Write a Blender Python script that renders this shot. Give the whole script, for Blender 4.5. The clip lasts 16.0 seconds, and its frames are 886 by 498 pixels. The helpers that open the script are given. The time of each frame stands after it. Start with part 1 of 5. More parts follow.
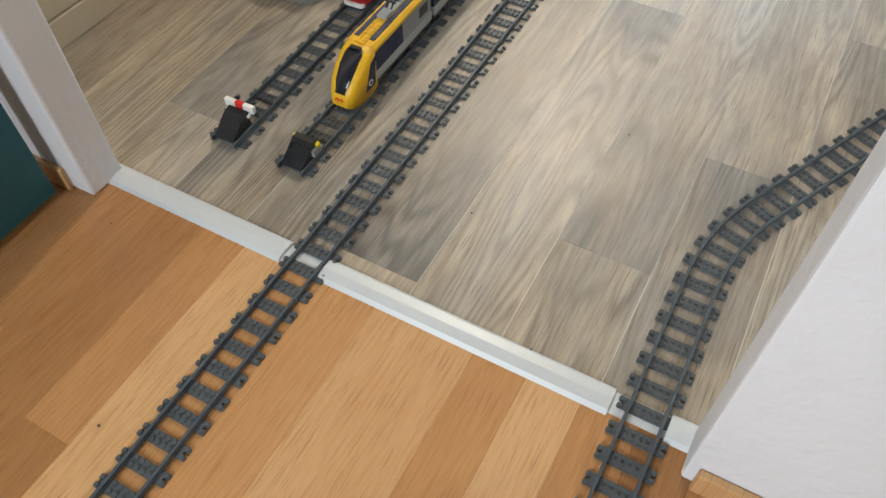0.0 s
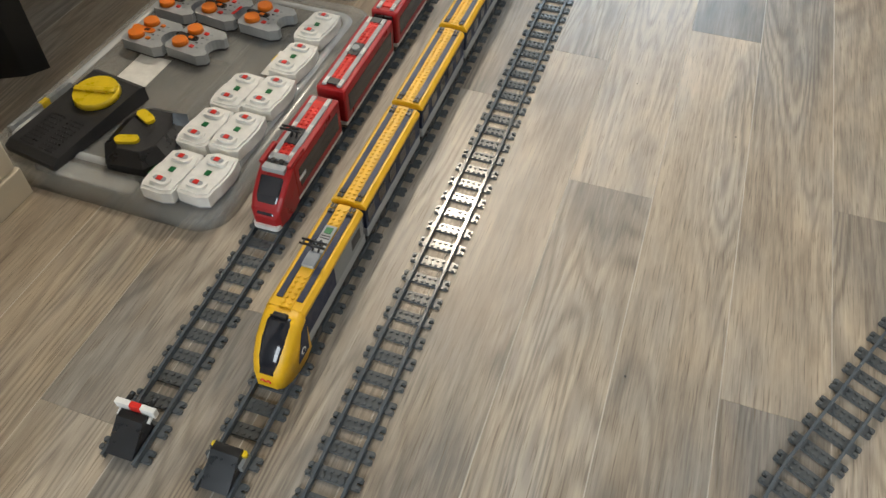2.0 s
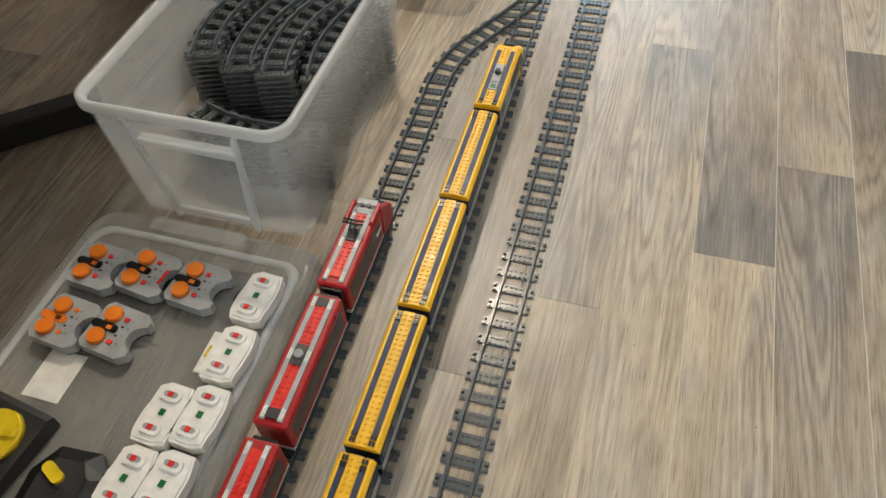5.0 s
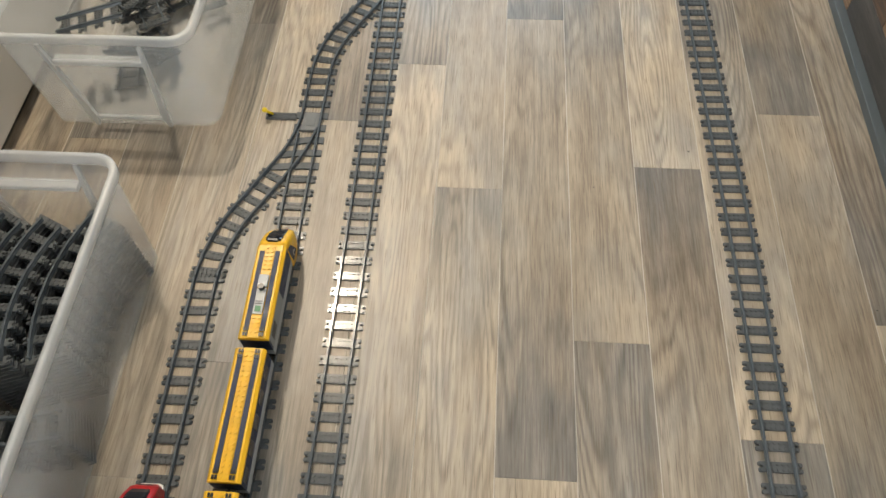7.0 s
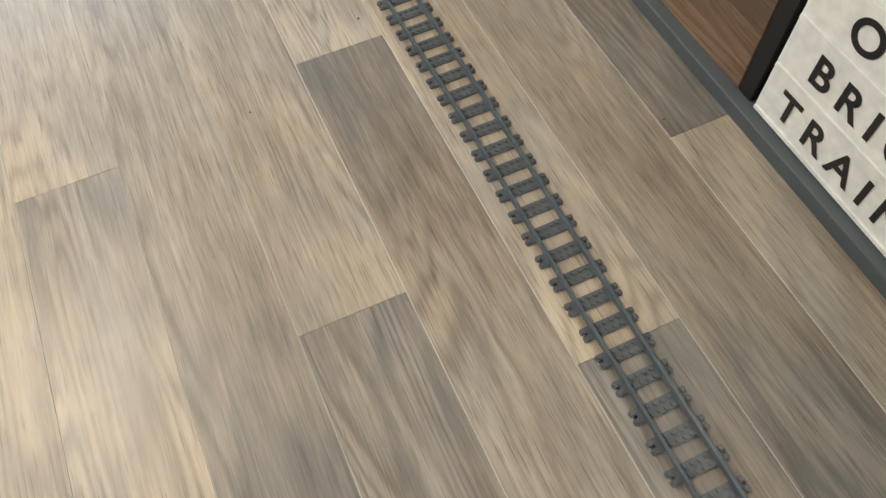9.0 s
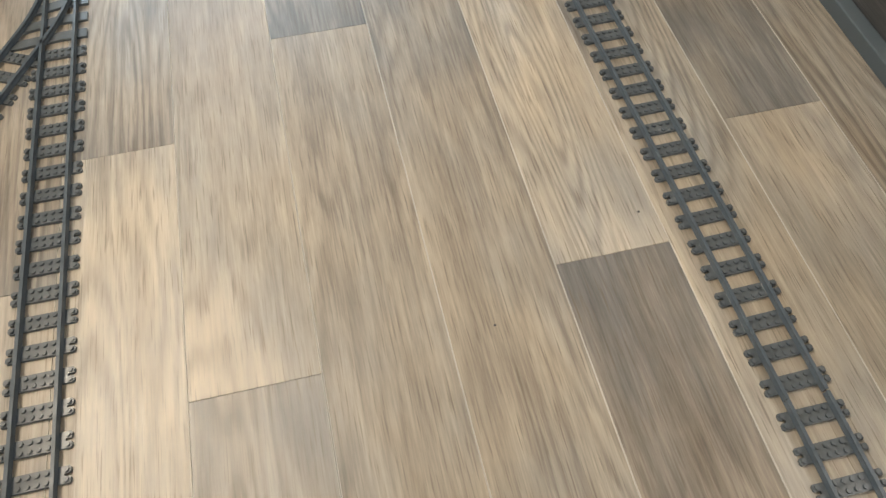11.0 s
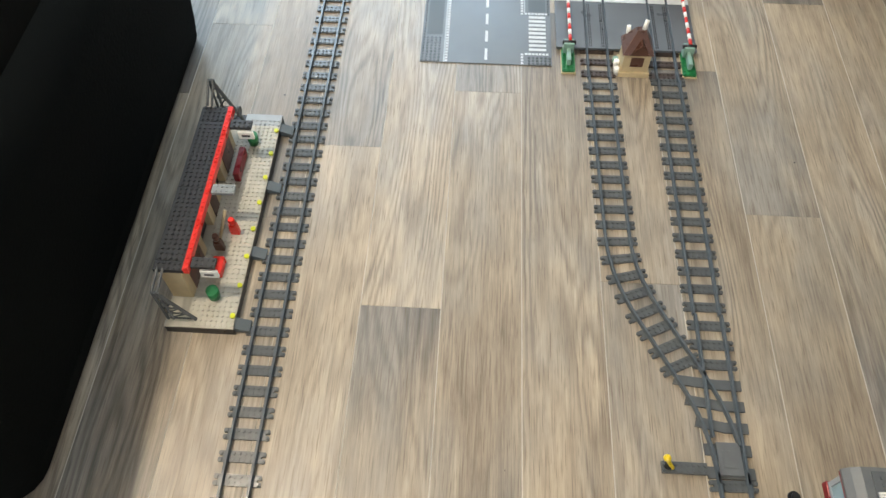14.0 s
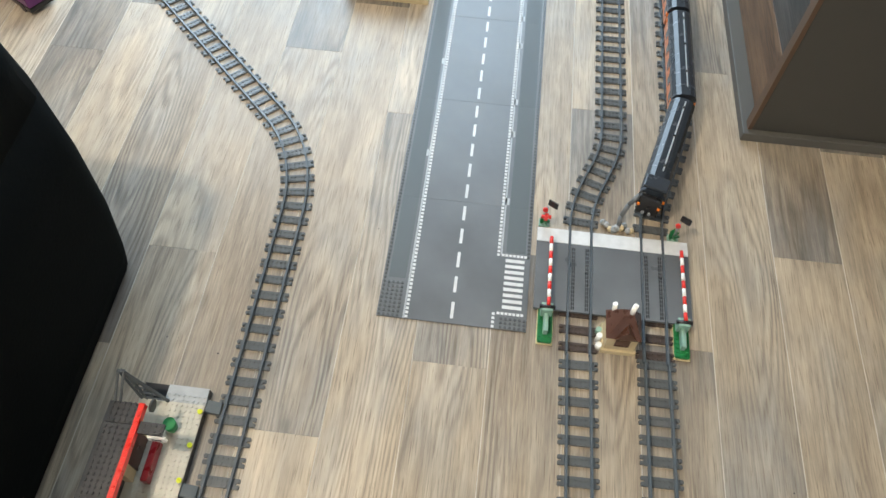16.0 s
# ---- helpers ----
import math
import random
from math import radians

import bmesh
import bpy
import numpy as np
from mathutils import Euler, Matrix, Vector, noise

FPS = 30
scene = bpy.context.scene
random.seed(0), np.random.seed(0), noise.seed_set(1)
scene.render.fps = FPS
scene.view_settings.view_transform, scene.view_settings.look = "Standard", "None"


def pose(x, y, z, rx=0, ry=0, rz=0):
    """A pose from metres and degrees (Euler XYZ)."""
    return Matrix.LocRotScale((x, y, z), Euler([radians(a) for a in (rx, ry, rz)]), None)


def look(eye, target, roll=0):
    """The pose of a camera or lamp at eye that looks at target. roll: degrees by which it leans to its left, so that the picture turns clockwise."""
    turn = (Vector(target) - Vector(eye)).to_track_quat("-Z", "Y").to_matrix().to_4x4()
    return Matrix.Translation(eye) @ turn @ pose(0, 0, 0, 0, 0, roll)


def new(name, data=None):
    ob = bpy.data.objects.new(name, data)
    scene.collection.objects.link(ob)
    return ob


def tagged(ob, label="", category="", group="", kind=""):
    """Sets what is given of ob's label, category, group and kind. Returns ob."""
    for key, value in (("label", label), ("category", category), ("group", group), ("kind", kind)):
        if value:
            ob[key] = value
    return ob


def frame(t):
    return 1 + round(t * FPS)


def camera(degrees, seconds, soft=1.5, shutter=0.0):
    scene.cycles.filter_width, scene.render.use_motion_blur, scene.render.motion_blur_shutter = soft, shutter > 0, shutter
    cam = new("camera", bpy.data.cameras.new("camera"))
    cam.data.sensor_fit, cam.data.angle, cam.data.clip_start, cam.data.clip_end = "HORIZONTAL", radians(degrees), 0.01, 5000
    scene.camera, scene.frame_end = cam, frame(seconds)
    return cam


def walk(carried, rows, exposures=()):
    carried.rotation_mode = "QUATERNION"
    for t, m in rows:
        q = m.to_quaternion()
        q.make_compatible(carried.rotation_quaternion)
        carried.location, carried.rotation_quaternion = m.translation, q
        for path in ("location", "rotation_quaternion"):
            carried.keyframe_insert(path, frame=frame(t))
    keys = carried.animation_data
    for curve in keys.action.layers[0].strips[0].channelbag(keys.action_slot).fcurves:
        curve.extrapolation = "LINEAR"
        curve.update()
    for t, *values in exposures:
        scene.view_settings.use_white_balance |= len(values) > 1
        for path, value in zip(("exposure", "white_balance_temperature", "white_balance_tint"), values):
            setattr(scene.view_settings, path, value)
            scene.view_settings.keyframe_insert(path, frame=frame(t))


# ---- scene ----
cam = camera(61.5, 16.0)
PATH = [
    (0, (0.42, -1.673, 0.753), (-0.175, -0.608, -0.832), -0.8),
    (0.5, (0.327, -1.586, 0.766), (-0.14, -0.444, -0.808), -0.2),
    (1, (0.286, -1.517, 0.754), (-0.111, -0.322, -0.8), 0.3),
    (1.5, (0.257, -1.421, 0.744), (-0.139, -0.199, -0.788), 0.1),
    (2, (0.221, -1.375, 0.771), (-0.206, -0.132, -0.736), 0.4),
    (2.5, (0.172, -1.34, 0.797), (-0.301, -0.088, -0.688), 0.1),
    (3, (0.124, -1.301, 0.815), (-0.386, -0.036, -0.648), -1.0),
    (3.5, (0.117, -1.236, 0.818), (-0.388, 0.047, -0.632), -1.5),
    (3.7, (0.127, -1.193, 0.818), (-0.376, 0.095, -0.627), -2.1),
    (5.8, (0.123, -0.672, 1.054), (-0.207, 0.429, -0.584), -4.3),
    (6, (0.137, -0.61, 1.078), (-0.164, 0.475, -0.575), -4.2),
    (6.5, (0.181, -0.484, 1.131), (-0.02, 0.58, -0.55), -3.1),
    (7, (0.232, -0.379, 1.134), (0.119, 0.67, -0.565), -2.9),
    (7.5, (0.272, -0.28, 1.055), (0.301, 0.76, -0.653), -3.2),
    (8, (0.344, -0.238, 0.934), (0.586, 0.757, -0.784), -1.3),
    (8.2, (0.382, -0.227, 0.884), (0.701, 0.745, -0.835), -0.8),
    (10.3, (0.415, -0.014, 0.626), (0.825, 0.863, -1.124), -2.0),
    (10.5, (0.361, 0.051, 0.639), (0.757, 0.944, -1.106), 0.9),
    (11, (0.314, 0.163, 0.654), (0.54, 1.209, -1.036), -1.1),
    (11.5, (0.317, 0.283, 0.703), (0.381, 1.432, -0.933), -1.8),
    (12, (0.301, 0.416, 0.741), (0.298, 1.61, -0.863), -1.5),
    (12.5, (0.303, 0.534, 0.784), (0.277, 1.72, -0.826), -1.3),
    (13, (0.33, 0.657, 0.834), (0.282, 1.813, -0.797), -1.3),
    (13.5, (0.326, 0.778, 0.924), (0.27, 1.886, -0.74), -0.9),
    (14, (0.294, 0.915, 1.015), (0.232, 2.002, -0.663), -0.1),
    (14.5, (0.307, 1.03, 1.059), (0.22, 2.099, -0.629), -0.4),
    (15, (0.344, 1.157, 1.094), (0.261, 2.208, -0.606), 0.4),
    (15.2, (0.353, 1.2, 1.1), (0.273, 2.252, -0.599), 1.0),
    (15.5, (0.361, 1.286, 1.116), (0.275, 2.331, -0.587), 1.3),
    (16, (0.34, 1.432, 1.136), (0.258, 2.501, -0.552), 2.7),
]
walk(cam, [(t, look(eye, target, roll)) for t, eye, target, roll in PATH])

# ---- world and light ----
world = bpy.data.worlds.new("world")
scene.world = world
world.use_nodes = True
wn = world.node_tree
sky = wn.nodes.new("ShaderNodeTexSky")
sky.sky_type, sky.sun_disc = "NISHITA", False
sky.sun_elevation, sky.sun_rotation = radians(35), radians(200)
wn.links.new(sky.outputs[0], wn.nodes["Background"].inputs[0])
wn.nodes["Background"].inputs[1].default_value = 0.1


def area_lamp(name, eye, target, sx, sy, power, color):
    data = bpy.data.lights.new(name, "AREA")
    data.shape, data.size, data.size_y, data.energy, data.color = "RECTANGLE", sx, sy, power, color
    ob = new(name, data)
    ob.matrix_world = look(eye, target)
    return ob


def point_lamp(name, place, power, color, radius):
    data = bpy.data.lights.new(name, "POINT")
    data.energy, data.color, data.shadow_soft_size = power, color, radius
    ob = new(name, data)
    ob.location = place
    return ob


area_lamp("window_daylight_north", (-0.4, 4.35, 1.35), (-0.3, 0.0, 0.6), 2.2, 1.95, 116, (0.64, 0.83, 1.0))
area_lamp("window_daylight_south", (-0.25, -3.85, 1.5), (0.2, -1.6, 0.0), 1.2, 1.3, 66, (0.84, 0.93, 1.0))
point_lamp("ceiling_lamp_light", (-0.62, 1.45, 2.36), 150, (1.0, 0.87, 0.69), 0.05)
# added fill that lifts the east side of the floor; no lamp known there
point_lamp("ceiling_lamp_light", (2.2, 0.2, 2.34), 42, (1.0, 0.95, 0.88), 0.09)

# ---- materials ----


class Mat:
    """A short way to write a node material."""

    def __init__(self, name, color=(0.5, 0.5, 0.5), rough=0.5, metal=0.0, **more):
        self.m = bpy.data.materials.new(name)
        self.m.use_nodes = True
        self.t = self.m.node_tree
        self.b = self.t.nodes["Principled BSDF"]
        self.set("Base Color", (*color, 1))
        self.set("Roughness", rough)
        self.set("Metallic", metal)
        for k, v in more.items():
            self.set(k.replace("_", " "), v)

    def set(self, name, v):
        self.b.inputs[name].default_value = v

    def node(self, kind, **inputs):
        n = self.t.nodes.new("ShaderNode" + kind)
        for k, v in inputs.items():
            n.inputs[k.replace("_", " ")].default_value = v
        return n

    def link(self, a, b):
        self.t.links.new(a, b)

    def mapped(self, scale, kind="Object", offset=None):
        co, mp = self.node("TexCoord"), self.node("Mapping")
        mp.inputs["Scale"].default_value = scale
        self.link(co.outputs[kind], mp.inputs["Vector"])
        if offset is not None:
            self.link(offset, mp.inputs["Location"])
        return mp.outputs[0]

    def ramp(self, fac, stops):
        r = self.node("ValToRGB")
        e = r.color_ramp.elements
        while len(e) < len(stops):
            e.new(0.5)
        for s, (p, c) in zip(e, stops):
            s.position, s.color = p, (*c, 1)
        self.link(fac, r.inputs[0])
        return r.outputs[0]

    def math(self, op, a, b=0.0):
        n = self.node("Math")
        n.operation = op
        for i, v in enumerate((a, b)):
            if isinstance(v, (int, float)):
                n.inputs[i].default_value = v
            else:
                self.link(v, n.inputs[i])
        return n.outputs[0]

    def mix(self, fac, a, b, blend="MIX"):
        n = self.node("MixRGB")
        n.blend_type = blend
        for i, v in enumerate((fac, a, b)):
            if isinstance(v, (int, float)):
                n.inputs[i].default_value = v
            elif isinstance(v, tuple):
                n.inputs[i].default_value = (*v, 1)
            else:
                self.link(v, n.inputs[i])
        return n.outputs[0]

    def bump(self, height, strength=0.2, distance=0.001):
        n = self.node("Bump", Strength=strength, Distance=distance)
        self.link(height, n.inputs["Height"])
        self.link(n.outputs[0], self.b.inputs["Normal"])
        return self

    def random(self):
        return self.node("ObjectInfo").outputs["Random"]


def plastic(name, color, rough=0.32, vary=0.06, scale=60.0):
    m = Mat(name, color, rough)
    n = m.node("TexNoise", Scale=scale, Detail=3.0)
    m.link(m.mapped((1, 1, 1)), n.inputs["Vector"])
    dark = tuple(c * (1 - 2 * vary) for c in color)
    lite = tuple(min(1, c * (1 + vary)) for c in color)
    m.link(m.ramp(n.outputs[0], [(0.3, dark), (0.7, lite)]), m.b.inputs["Base Color"])
    m.link(m.ramp(n.outputs[0], [(0.3, (rough * 0.8,) * 3), (0.7, (min(1, rough * 1.35),) * 3)]), m.b.inputs["Roughness"])
    return m.m


def plank_wood(name, tones, gradient, rough, figure=0.6, spread=0.3, gloss=0.5, contrast=1.0, edge=0.0, smoke=None):
    """Printed plank wood; the grain runs along local y. Smoke is a greyer set of tones that drifts in as patches."""
    m = Mat(name, rough=rough)
    m.set("Specular IOR Level", gloss)
    rnd = m.random()
    off = m.node("CombineXYZ")
    m.link(m.math("MULTIPLY", rnd, 37.0), off.inputs[0])
    m.link(m.math("MULTIPLY", rnd, 91.0), off.inputs[1])

    def noise_at(scale, detail, rough_=0.55, twist=0.0):
        n = m.node("TexNoise", Scale=1.0, Detail=detail, Roughness=rough_, Distortion=twist)
        m.link(m.mapped(scale, offset=off.outputs[0]), n.inputs["Vector"])
        return n.outputs[0]

    def centred(v, k):
        return m.math("MULTIPLY", m.math("SUBTRACT", v, 0.5), k)

    patch = noise_at((13.0, 2.6, 1), 5.0, 0.62, 0.0)
    streak = noise_at((95, 3.2, 1), 6.0, 0.70, 0.0)
    fibre = noise_at((330, 13.0, 1), 5.0, 0.72, 0.2)
    pore = noise_at((520, 17, 1), 2.0, 0.5)
    sep = m.node("SeparateXYZ")
    m.link(m.node("TexCoord").outputs["Object"], sep.inputs[0])
    # cathedral figure: level lines of a slow swell, drawn out along the plank
    swell = noise_at((10.0, 1.0, 1), 2.0, 0.35, 0.0)
    level = m.math("ADD", m.math("MULTIPLY", swell, 150.0), m.math("MULTIPLY", sep.outputs[0], 70.0))
    level = m.math("ADD", level, m.math("MULTIPLY", fibre, 2.4))
    lines = m.math("POWER", m.math("ADD", m.math("MULTIPLY", m.math("SINE", level), 0.5), 0.5), 1.8)
    where = m.ramp(noise_at((6, 1.2, 1), 2.0), [(0.44, (0.06, 0.06, 0.06)), (0.60, (1, 1, 1))])
    flame = m.math("MULTIPLY", m.math("MULTIPLY", m.math("SUBTRACT", lines, 0.36), where), m.math("MULTIPLY", streak, 2.0))
    v = m.math("ADD", centred(patch, 1.25 * contrast), 0.5)
    v = m.math("ADD", v, m.math("MULTIPLY", sep.outputs[1], gradient))
    v = m.math("ADD", v, centred(streak, 0.70 * contrast))
    v = m.math("ADD", v, centred(fibre, 0.85 * contrast))
    v = m.math("SUBTRACT", v, m.math("MULTIPLY", flame, 0.34 * figure))
    v = m.math("ADD", v, m.math("MULTIPLY", m.math("SUBTRACT", rnd, 0.5), spread))
    col = m.ramp(v, tones)
    if smoke:
        # grey smoky patches, thickest at one end of the print
        drift = noise_at((9.0, 3.2, 1), 4.0, 0.58, 0.0)
        tip = m.ramp(m.math("ADD", sep.outputs[1], 0.5), [(0.60, (0, 0, 0)), (1.0, (0.55, 0.55, 0.55))])
        amount = m.ramp(m.math("ADD", drift, m.math("MULTIPLY", tip, 0.34)), [(0.42, (0, 0, 0)), (0.72, (0.82, 0.82, 0.82))])
        col = m.mix(amount, col, m.ramp(v, smoke))
    col = m.mix(m.ramp(pore, [(0.30, (0.7, 0.7, 0.7)), (0.43, (0, 0, 0))]), col, tones[0][1])
    if edge:
        # glare on the bevel, painted pale along the two long edges of a plank
        rim = m.math("GREATER_THAN", m.math("ABSOLUTE", sep.outputs[0], 0.0), edge)
        col = m.mix(m.math("MULTIPLY", rim, 0.48), col, (0.72, 0.67, 0.59))
    m.link(col, m.b.inputs["Base Color"])
    m.link(m.ramp(fibre, [(0.25, (rough * 0.8,) * 3), (0.75, (rough * 1.35,) * 3)]), m.b.inputs["Roughness"])
    m.bump(fibre, 0.18, 0.0006)
    return m.m


def paint(name, color, rough=0.6, bumps=0.0, scale=90.0, depth=0.002):
    m = Mat(name, color, rough)
    n = m.node("TexNoise", Scale=scale, Detail=5.0)
    m.link(m.mapped((1, 1, 1)), n.inputs["Vector"])
    big = m.node("TexNoise", Scale=3.0, Detail=3.0)
    m.link(m.mapped((1, 1, 1)), big.inputs["Vector"])
    c = m.ramp(big.outputs[0], [(0.3, tuple(x * 0.9 for x in color)), (0.7, color)])
    m.link(c, m.b.inputs["Base Color"])
    if bumps:
        m.bump(n.outputs[0], bumps, depth)
    return m.m


def clear_plastic(name, color, rough, alpha):
    m = Mat(name, color, rough)
    n = m.node("TexNoise", Scale=14.0, Detail=4.0)
    m.link(m.mapped((1, 1, 1)), n.inputs["Vector"])
    m.link(m.ramp(n.outputs[0], [(0.3, (alpha * 0.93,) * 3), (0.75, (alpha * 1.08,) * 3)]), m.b.inputs["Alpha"])
    return m.m


OAK = plank_wood("grey_oak_laminate", [(0.10, (0.135, 0.104, 0.074)), (0.36, (0.285, 0.232, 0.172)), (0.58, (0.415, 0.340, 0.248)), (0.95, (0.60, 0.505, 0.375))], -0.17, 0.38, 0.72, 0.20, contrast=0.80, edge=0.0615, smoke=[(0.10, (0.082, 0.080, 0.076)), (0.40, (0.165, 0.158, 0.147)), (0.65, (0.27, 0.255, 0.232)), (0.95, (0.42, 0.385, 0.335))])
BEECH = plank_wood("orange_beech_parquet", [(0.05, (0.34, 0.155, 0.055)), (0.45, (0.545, 0.27, 0.102)), (0.95, (0.68, 0.40, 0.185))], 0.0, 0.26, 0.40, 1.0, contrast=0.26)
BARN = plank_wood("brown_barn_wood", [(0.1, (0.055, 0.031, 0.018)), (0.5, (0.165, 0.098, 0.055)), (0.9, (0.31, 0.20, 0.12))], 0.2, 0.6)
DARKBARN = plank_wood("dark_barn_wood", [(0.1, (0.018, 0.017, 0.016)), (0.5, (0.050, 0.046, 0.042)), (0.9, (0.11, 0.10, 0.09))], 0.2, 0.6)
UMBERWOOD = plank_wood("umber_barn_wood", [(0.1, (0.042, 0.026, 0.017)), (0.5, (0.115, 0.072, 0.044)), (0.9, (0.20, 0.135, 0.085))], 0.2, 0.6)
GREY = plastic("dark_bluish_grey_plastic", (0.100, 0.108, 0.112), 0.20)
RAILM = plastic("track_rail_plastic", (0.088, 0.104, 0.117), 0.15)
LGREY = plastic("light_grey_plastic", (0.36, 0.38, 0.39), 0.35)
MGREY = plastic("medium_grey_plastic", (0.25, 0.27, 0.275), 0.4)
YELLOW = plastic("warm_yellow_plastic", (0.83, 0.47, 0.012), 0.38)
BRIGHT = plastic("bright_yellow_plastic", (0.80, 0.58, 0.02), 0.28)
NAVY = plastic("navy_plastic", (0.014, 0.024, 0.060), 0.5)
RED = plastic("red_plastic", (0.38, 0.010, 0.012), 0.34)
BRED = plastic("bright_red_plastic", (0.72, 0.03, 0.02), 0.3)
BLACK = plastic("black_plastic", (0.012, 0.012, 0.013), 0.3)
DARK = plastic("charcoal_plastic", (0.030, 0.030, 0.032), 0.45)
WHITE = plastic("white_plastic", (0.86, 0.85, 0.80), 0.35)
ORANGE = plastic("orange_plastic", (0.85, 0.21, 0.01), 0.4)
GREEN = plastic("green_plastic", (0.01, 0.16, 0.045), 0.35)
SAND = plastic("sand_green_plastic", (0.22, 0.36, 0.29), 0.4)
TAN = plastic("tan_plastic", (0.52, 0.42, 0.25), 0.4)
BROWN = plastic("reddish_brown_plastic", (0.085, 0.035, 0.022), 0.3)
TIEBROWN = plastic("dark_brown_plastic", (0.062, 0.044, 0.036), 0.35)
DARKRED = plastic("dark_red_plastic", (0.22, 0.012, 0.016), 0.3)
DGREY = plastic("dark_stone_grey_plastic", (0.125, 0.132, 0.136), 0.38)
PRINT = plastic("pale_grey_print", (0.60, 0.61, 0.61), 0.4)
ROAD = plastic("road_plate_grey", (0.12, 0.128, 0.135), 0.33, 0.1, 9)
GLASS = Mat("smoked_windscreen", (0.02, 0.02, 0.025), 0.06).m
WALLW = paint("rough_white_plaster", (0.82, 0.82, 0.84), 0.8, 0.8, 48, 0.003)
# unseen walls and ceiling: darkened below their own paint to deepen the room's shadows
WALLP = paint("darkened_wall_paint", (0.38, 0.365, 0.34), 0.85, 0.2)
CREAM = paint("cream_lacquer", (0.62, 0.54, 0.40), 0.5, 0.04)
WHITEFURN = paint("white_furniture_lacquer", (0.68, 0.65, 0.60), 0.5, 0.03)
TEAL = paint("teal_lacquer", (0.010, 0.105, 0.135), 0.45, 0.03)
STRIP = paint("silver_threshold_lacquer", (0.66, 0.68, 0.68), 0.35, 0.02)
SOFA = paint("black_leatherette", (0.0042, 0.0052, 0.0050), 0.85, 0.3, 160)
SLATE = paint("slate_grey_board", (0.085, 0.10, 0.105), 0.55, 0.05)
UMBER = paint("dark_umber_board", (0.046, 0.043, 0.035), 0.7, 0.1)
BASEGREY = paint("warm_grey_board", (0.085, 0.081, 0.072), 0.6, 0.05)
EDGEBROWN = paint("brown_edge_band", (0.085, 0.048, 0.026), 0.55, 0.1)
BLACKSTEEL = paint("black_steel", (0.010, 0.010, 0.010), 0.5, 0.05)
CLEAR = clear_plastic("frosted_clear_plastic", (0.76, 0.79, 0.80), 0.25, 0.27)
CLEARRIM = clear_plastic("frosted_clear_rim", (0.80, 0.83, 0.84), 0.25, 0.50)
LIDM = clear_plastic("clear_lid_plastic", (0.66, 0.67, 0.64), 0.20, 0.32)
WINDOWP = clear_plastic("pale_blue_pane", (0.45, 0.62, 0.68), 0.1, 0.45)

SOFA.node_tree.nodes["Principled BSDF"].inputs["Specular IOR Level"].default_value = 0.05

# ---- mesh helpers ----


def box(bm, x0, y0, z0, x1, y1, z1, bevel=0.0, m=None):
    vs = [bm.verts.new(p) for p in ((x0, y0, z0), (x1, y0, z0), (x1, y1, z0), (x0, y1, z0), (x0, y0, z1), (x1, y0, z1), (x1, y1, z1), (x0, y1, z1))]
    fs = [bm.faces.new([vs[i] for i in f]) for f in ((3, 2, 1, 0), (4, 5, 6, 7), (0, 1, 5, 4), (1, 2, 6, 5), (2, 3, 7, 6), (3, 0, 4, 7))]
    if bevel:
        es = {e for f in fs for e in f.edges}
        out = bmesh.ops.bevel(bm, geom=list(es), offset=bevel, segments=2, affect="EDGES", profile=0.5)
        vs = list({v for f in out["faces"] for v in f.verts} | {v for v in vs if v.is_valid})
    if m is not None:
        bmesh.ops.transform(bm, matrix=m, verts=vs)
    return bm


def tube(bm, a, b, r, n=10, r2=None):
    """A capped cylinder or cone from a to b."""
    a, b = Vector(a), Vector(b)
    q = (b - a).to_track_quat("Z", "Y")
    r2 = r if r2 is None else r2
    low = [bm.verts.new(a + q @ Vector((r * math.cos(t), r * math.sin(t), 0))) for t in [2 * math.pi * i / n for i in range(n)]]
    top = [bm.verts.new(b + q @ Vector((r2 * math.cos(t), r2 * math.sin(t), 0))) for t in [2 * math.pi * i / n for i in range(n)]]
    for i in range(n):
        f = bm.faces.new((low[i], low[(i + 1) % n], top[(i + 1) % n], top[i]))
        f.smooth = n > 7
    bm.faces.new(low[::-1]), bm.faces.new(top)
    return bm


def stud(bm, x, y, z, r=0.0024, h=0.0017, n=8):
    return tube(bm, (x, y, z), (x, y, z + h), r, n)


def prism(bm, outline, axis, a, b):
    """Pulls a flat outline, given in the two other axes, along an axis from a to b."""
    def at(p, v):
        return {"x": (v, p[0], p[1]), "y": (p[0], v, p[1]), "z": (p[0], p[1], v)}[axis]
    lo, hi = [bm.verts.new(at(p, a)) for p in outline], [bm.verts.new(at(p, b)) for p in outline]
    n = len(outline)
    fs = [bm.faces.new((lo[i], lo[(i + 1) % n], hi[(i + 1) % n], hi[i])) for i in range(n)]
    fs += [bm.faces.new(lo[::-1]), bm.faces.new(hi)]
    bmesh.ops.recalc_face_normals(bm, faces=fs)
    return bm


def rounded(x0, y0, x1, y1, r, n=5):
    out = []
    for cx, cy, a in ((x1 - r, y1 - r, 0), (x0 + r, y1 - r, 90), (x0 + r, y0 + r, 180), (x1 - r, y0 + r, 270)):
        out += [(cx + r * math.cos(radians(a + 90 * i / n)), cy + r * math.sin(radians(a + 90 * i / n))) for i in range(n + 1)]
    return out


def mesh_of(bm, name, material):
    bmesh.ops.recalc_face_normals(bm, faces=bm.faces[:])
    me = bpy.data.meshes.new(name)
    bm.to_mesh(me)
    bm.free()
    me.materials.append(material)
    return me


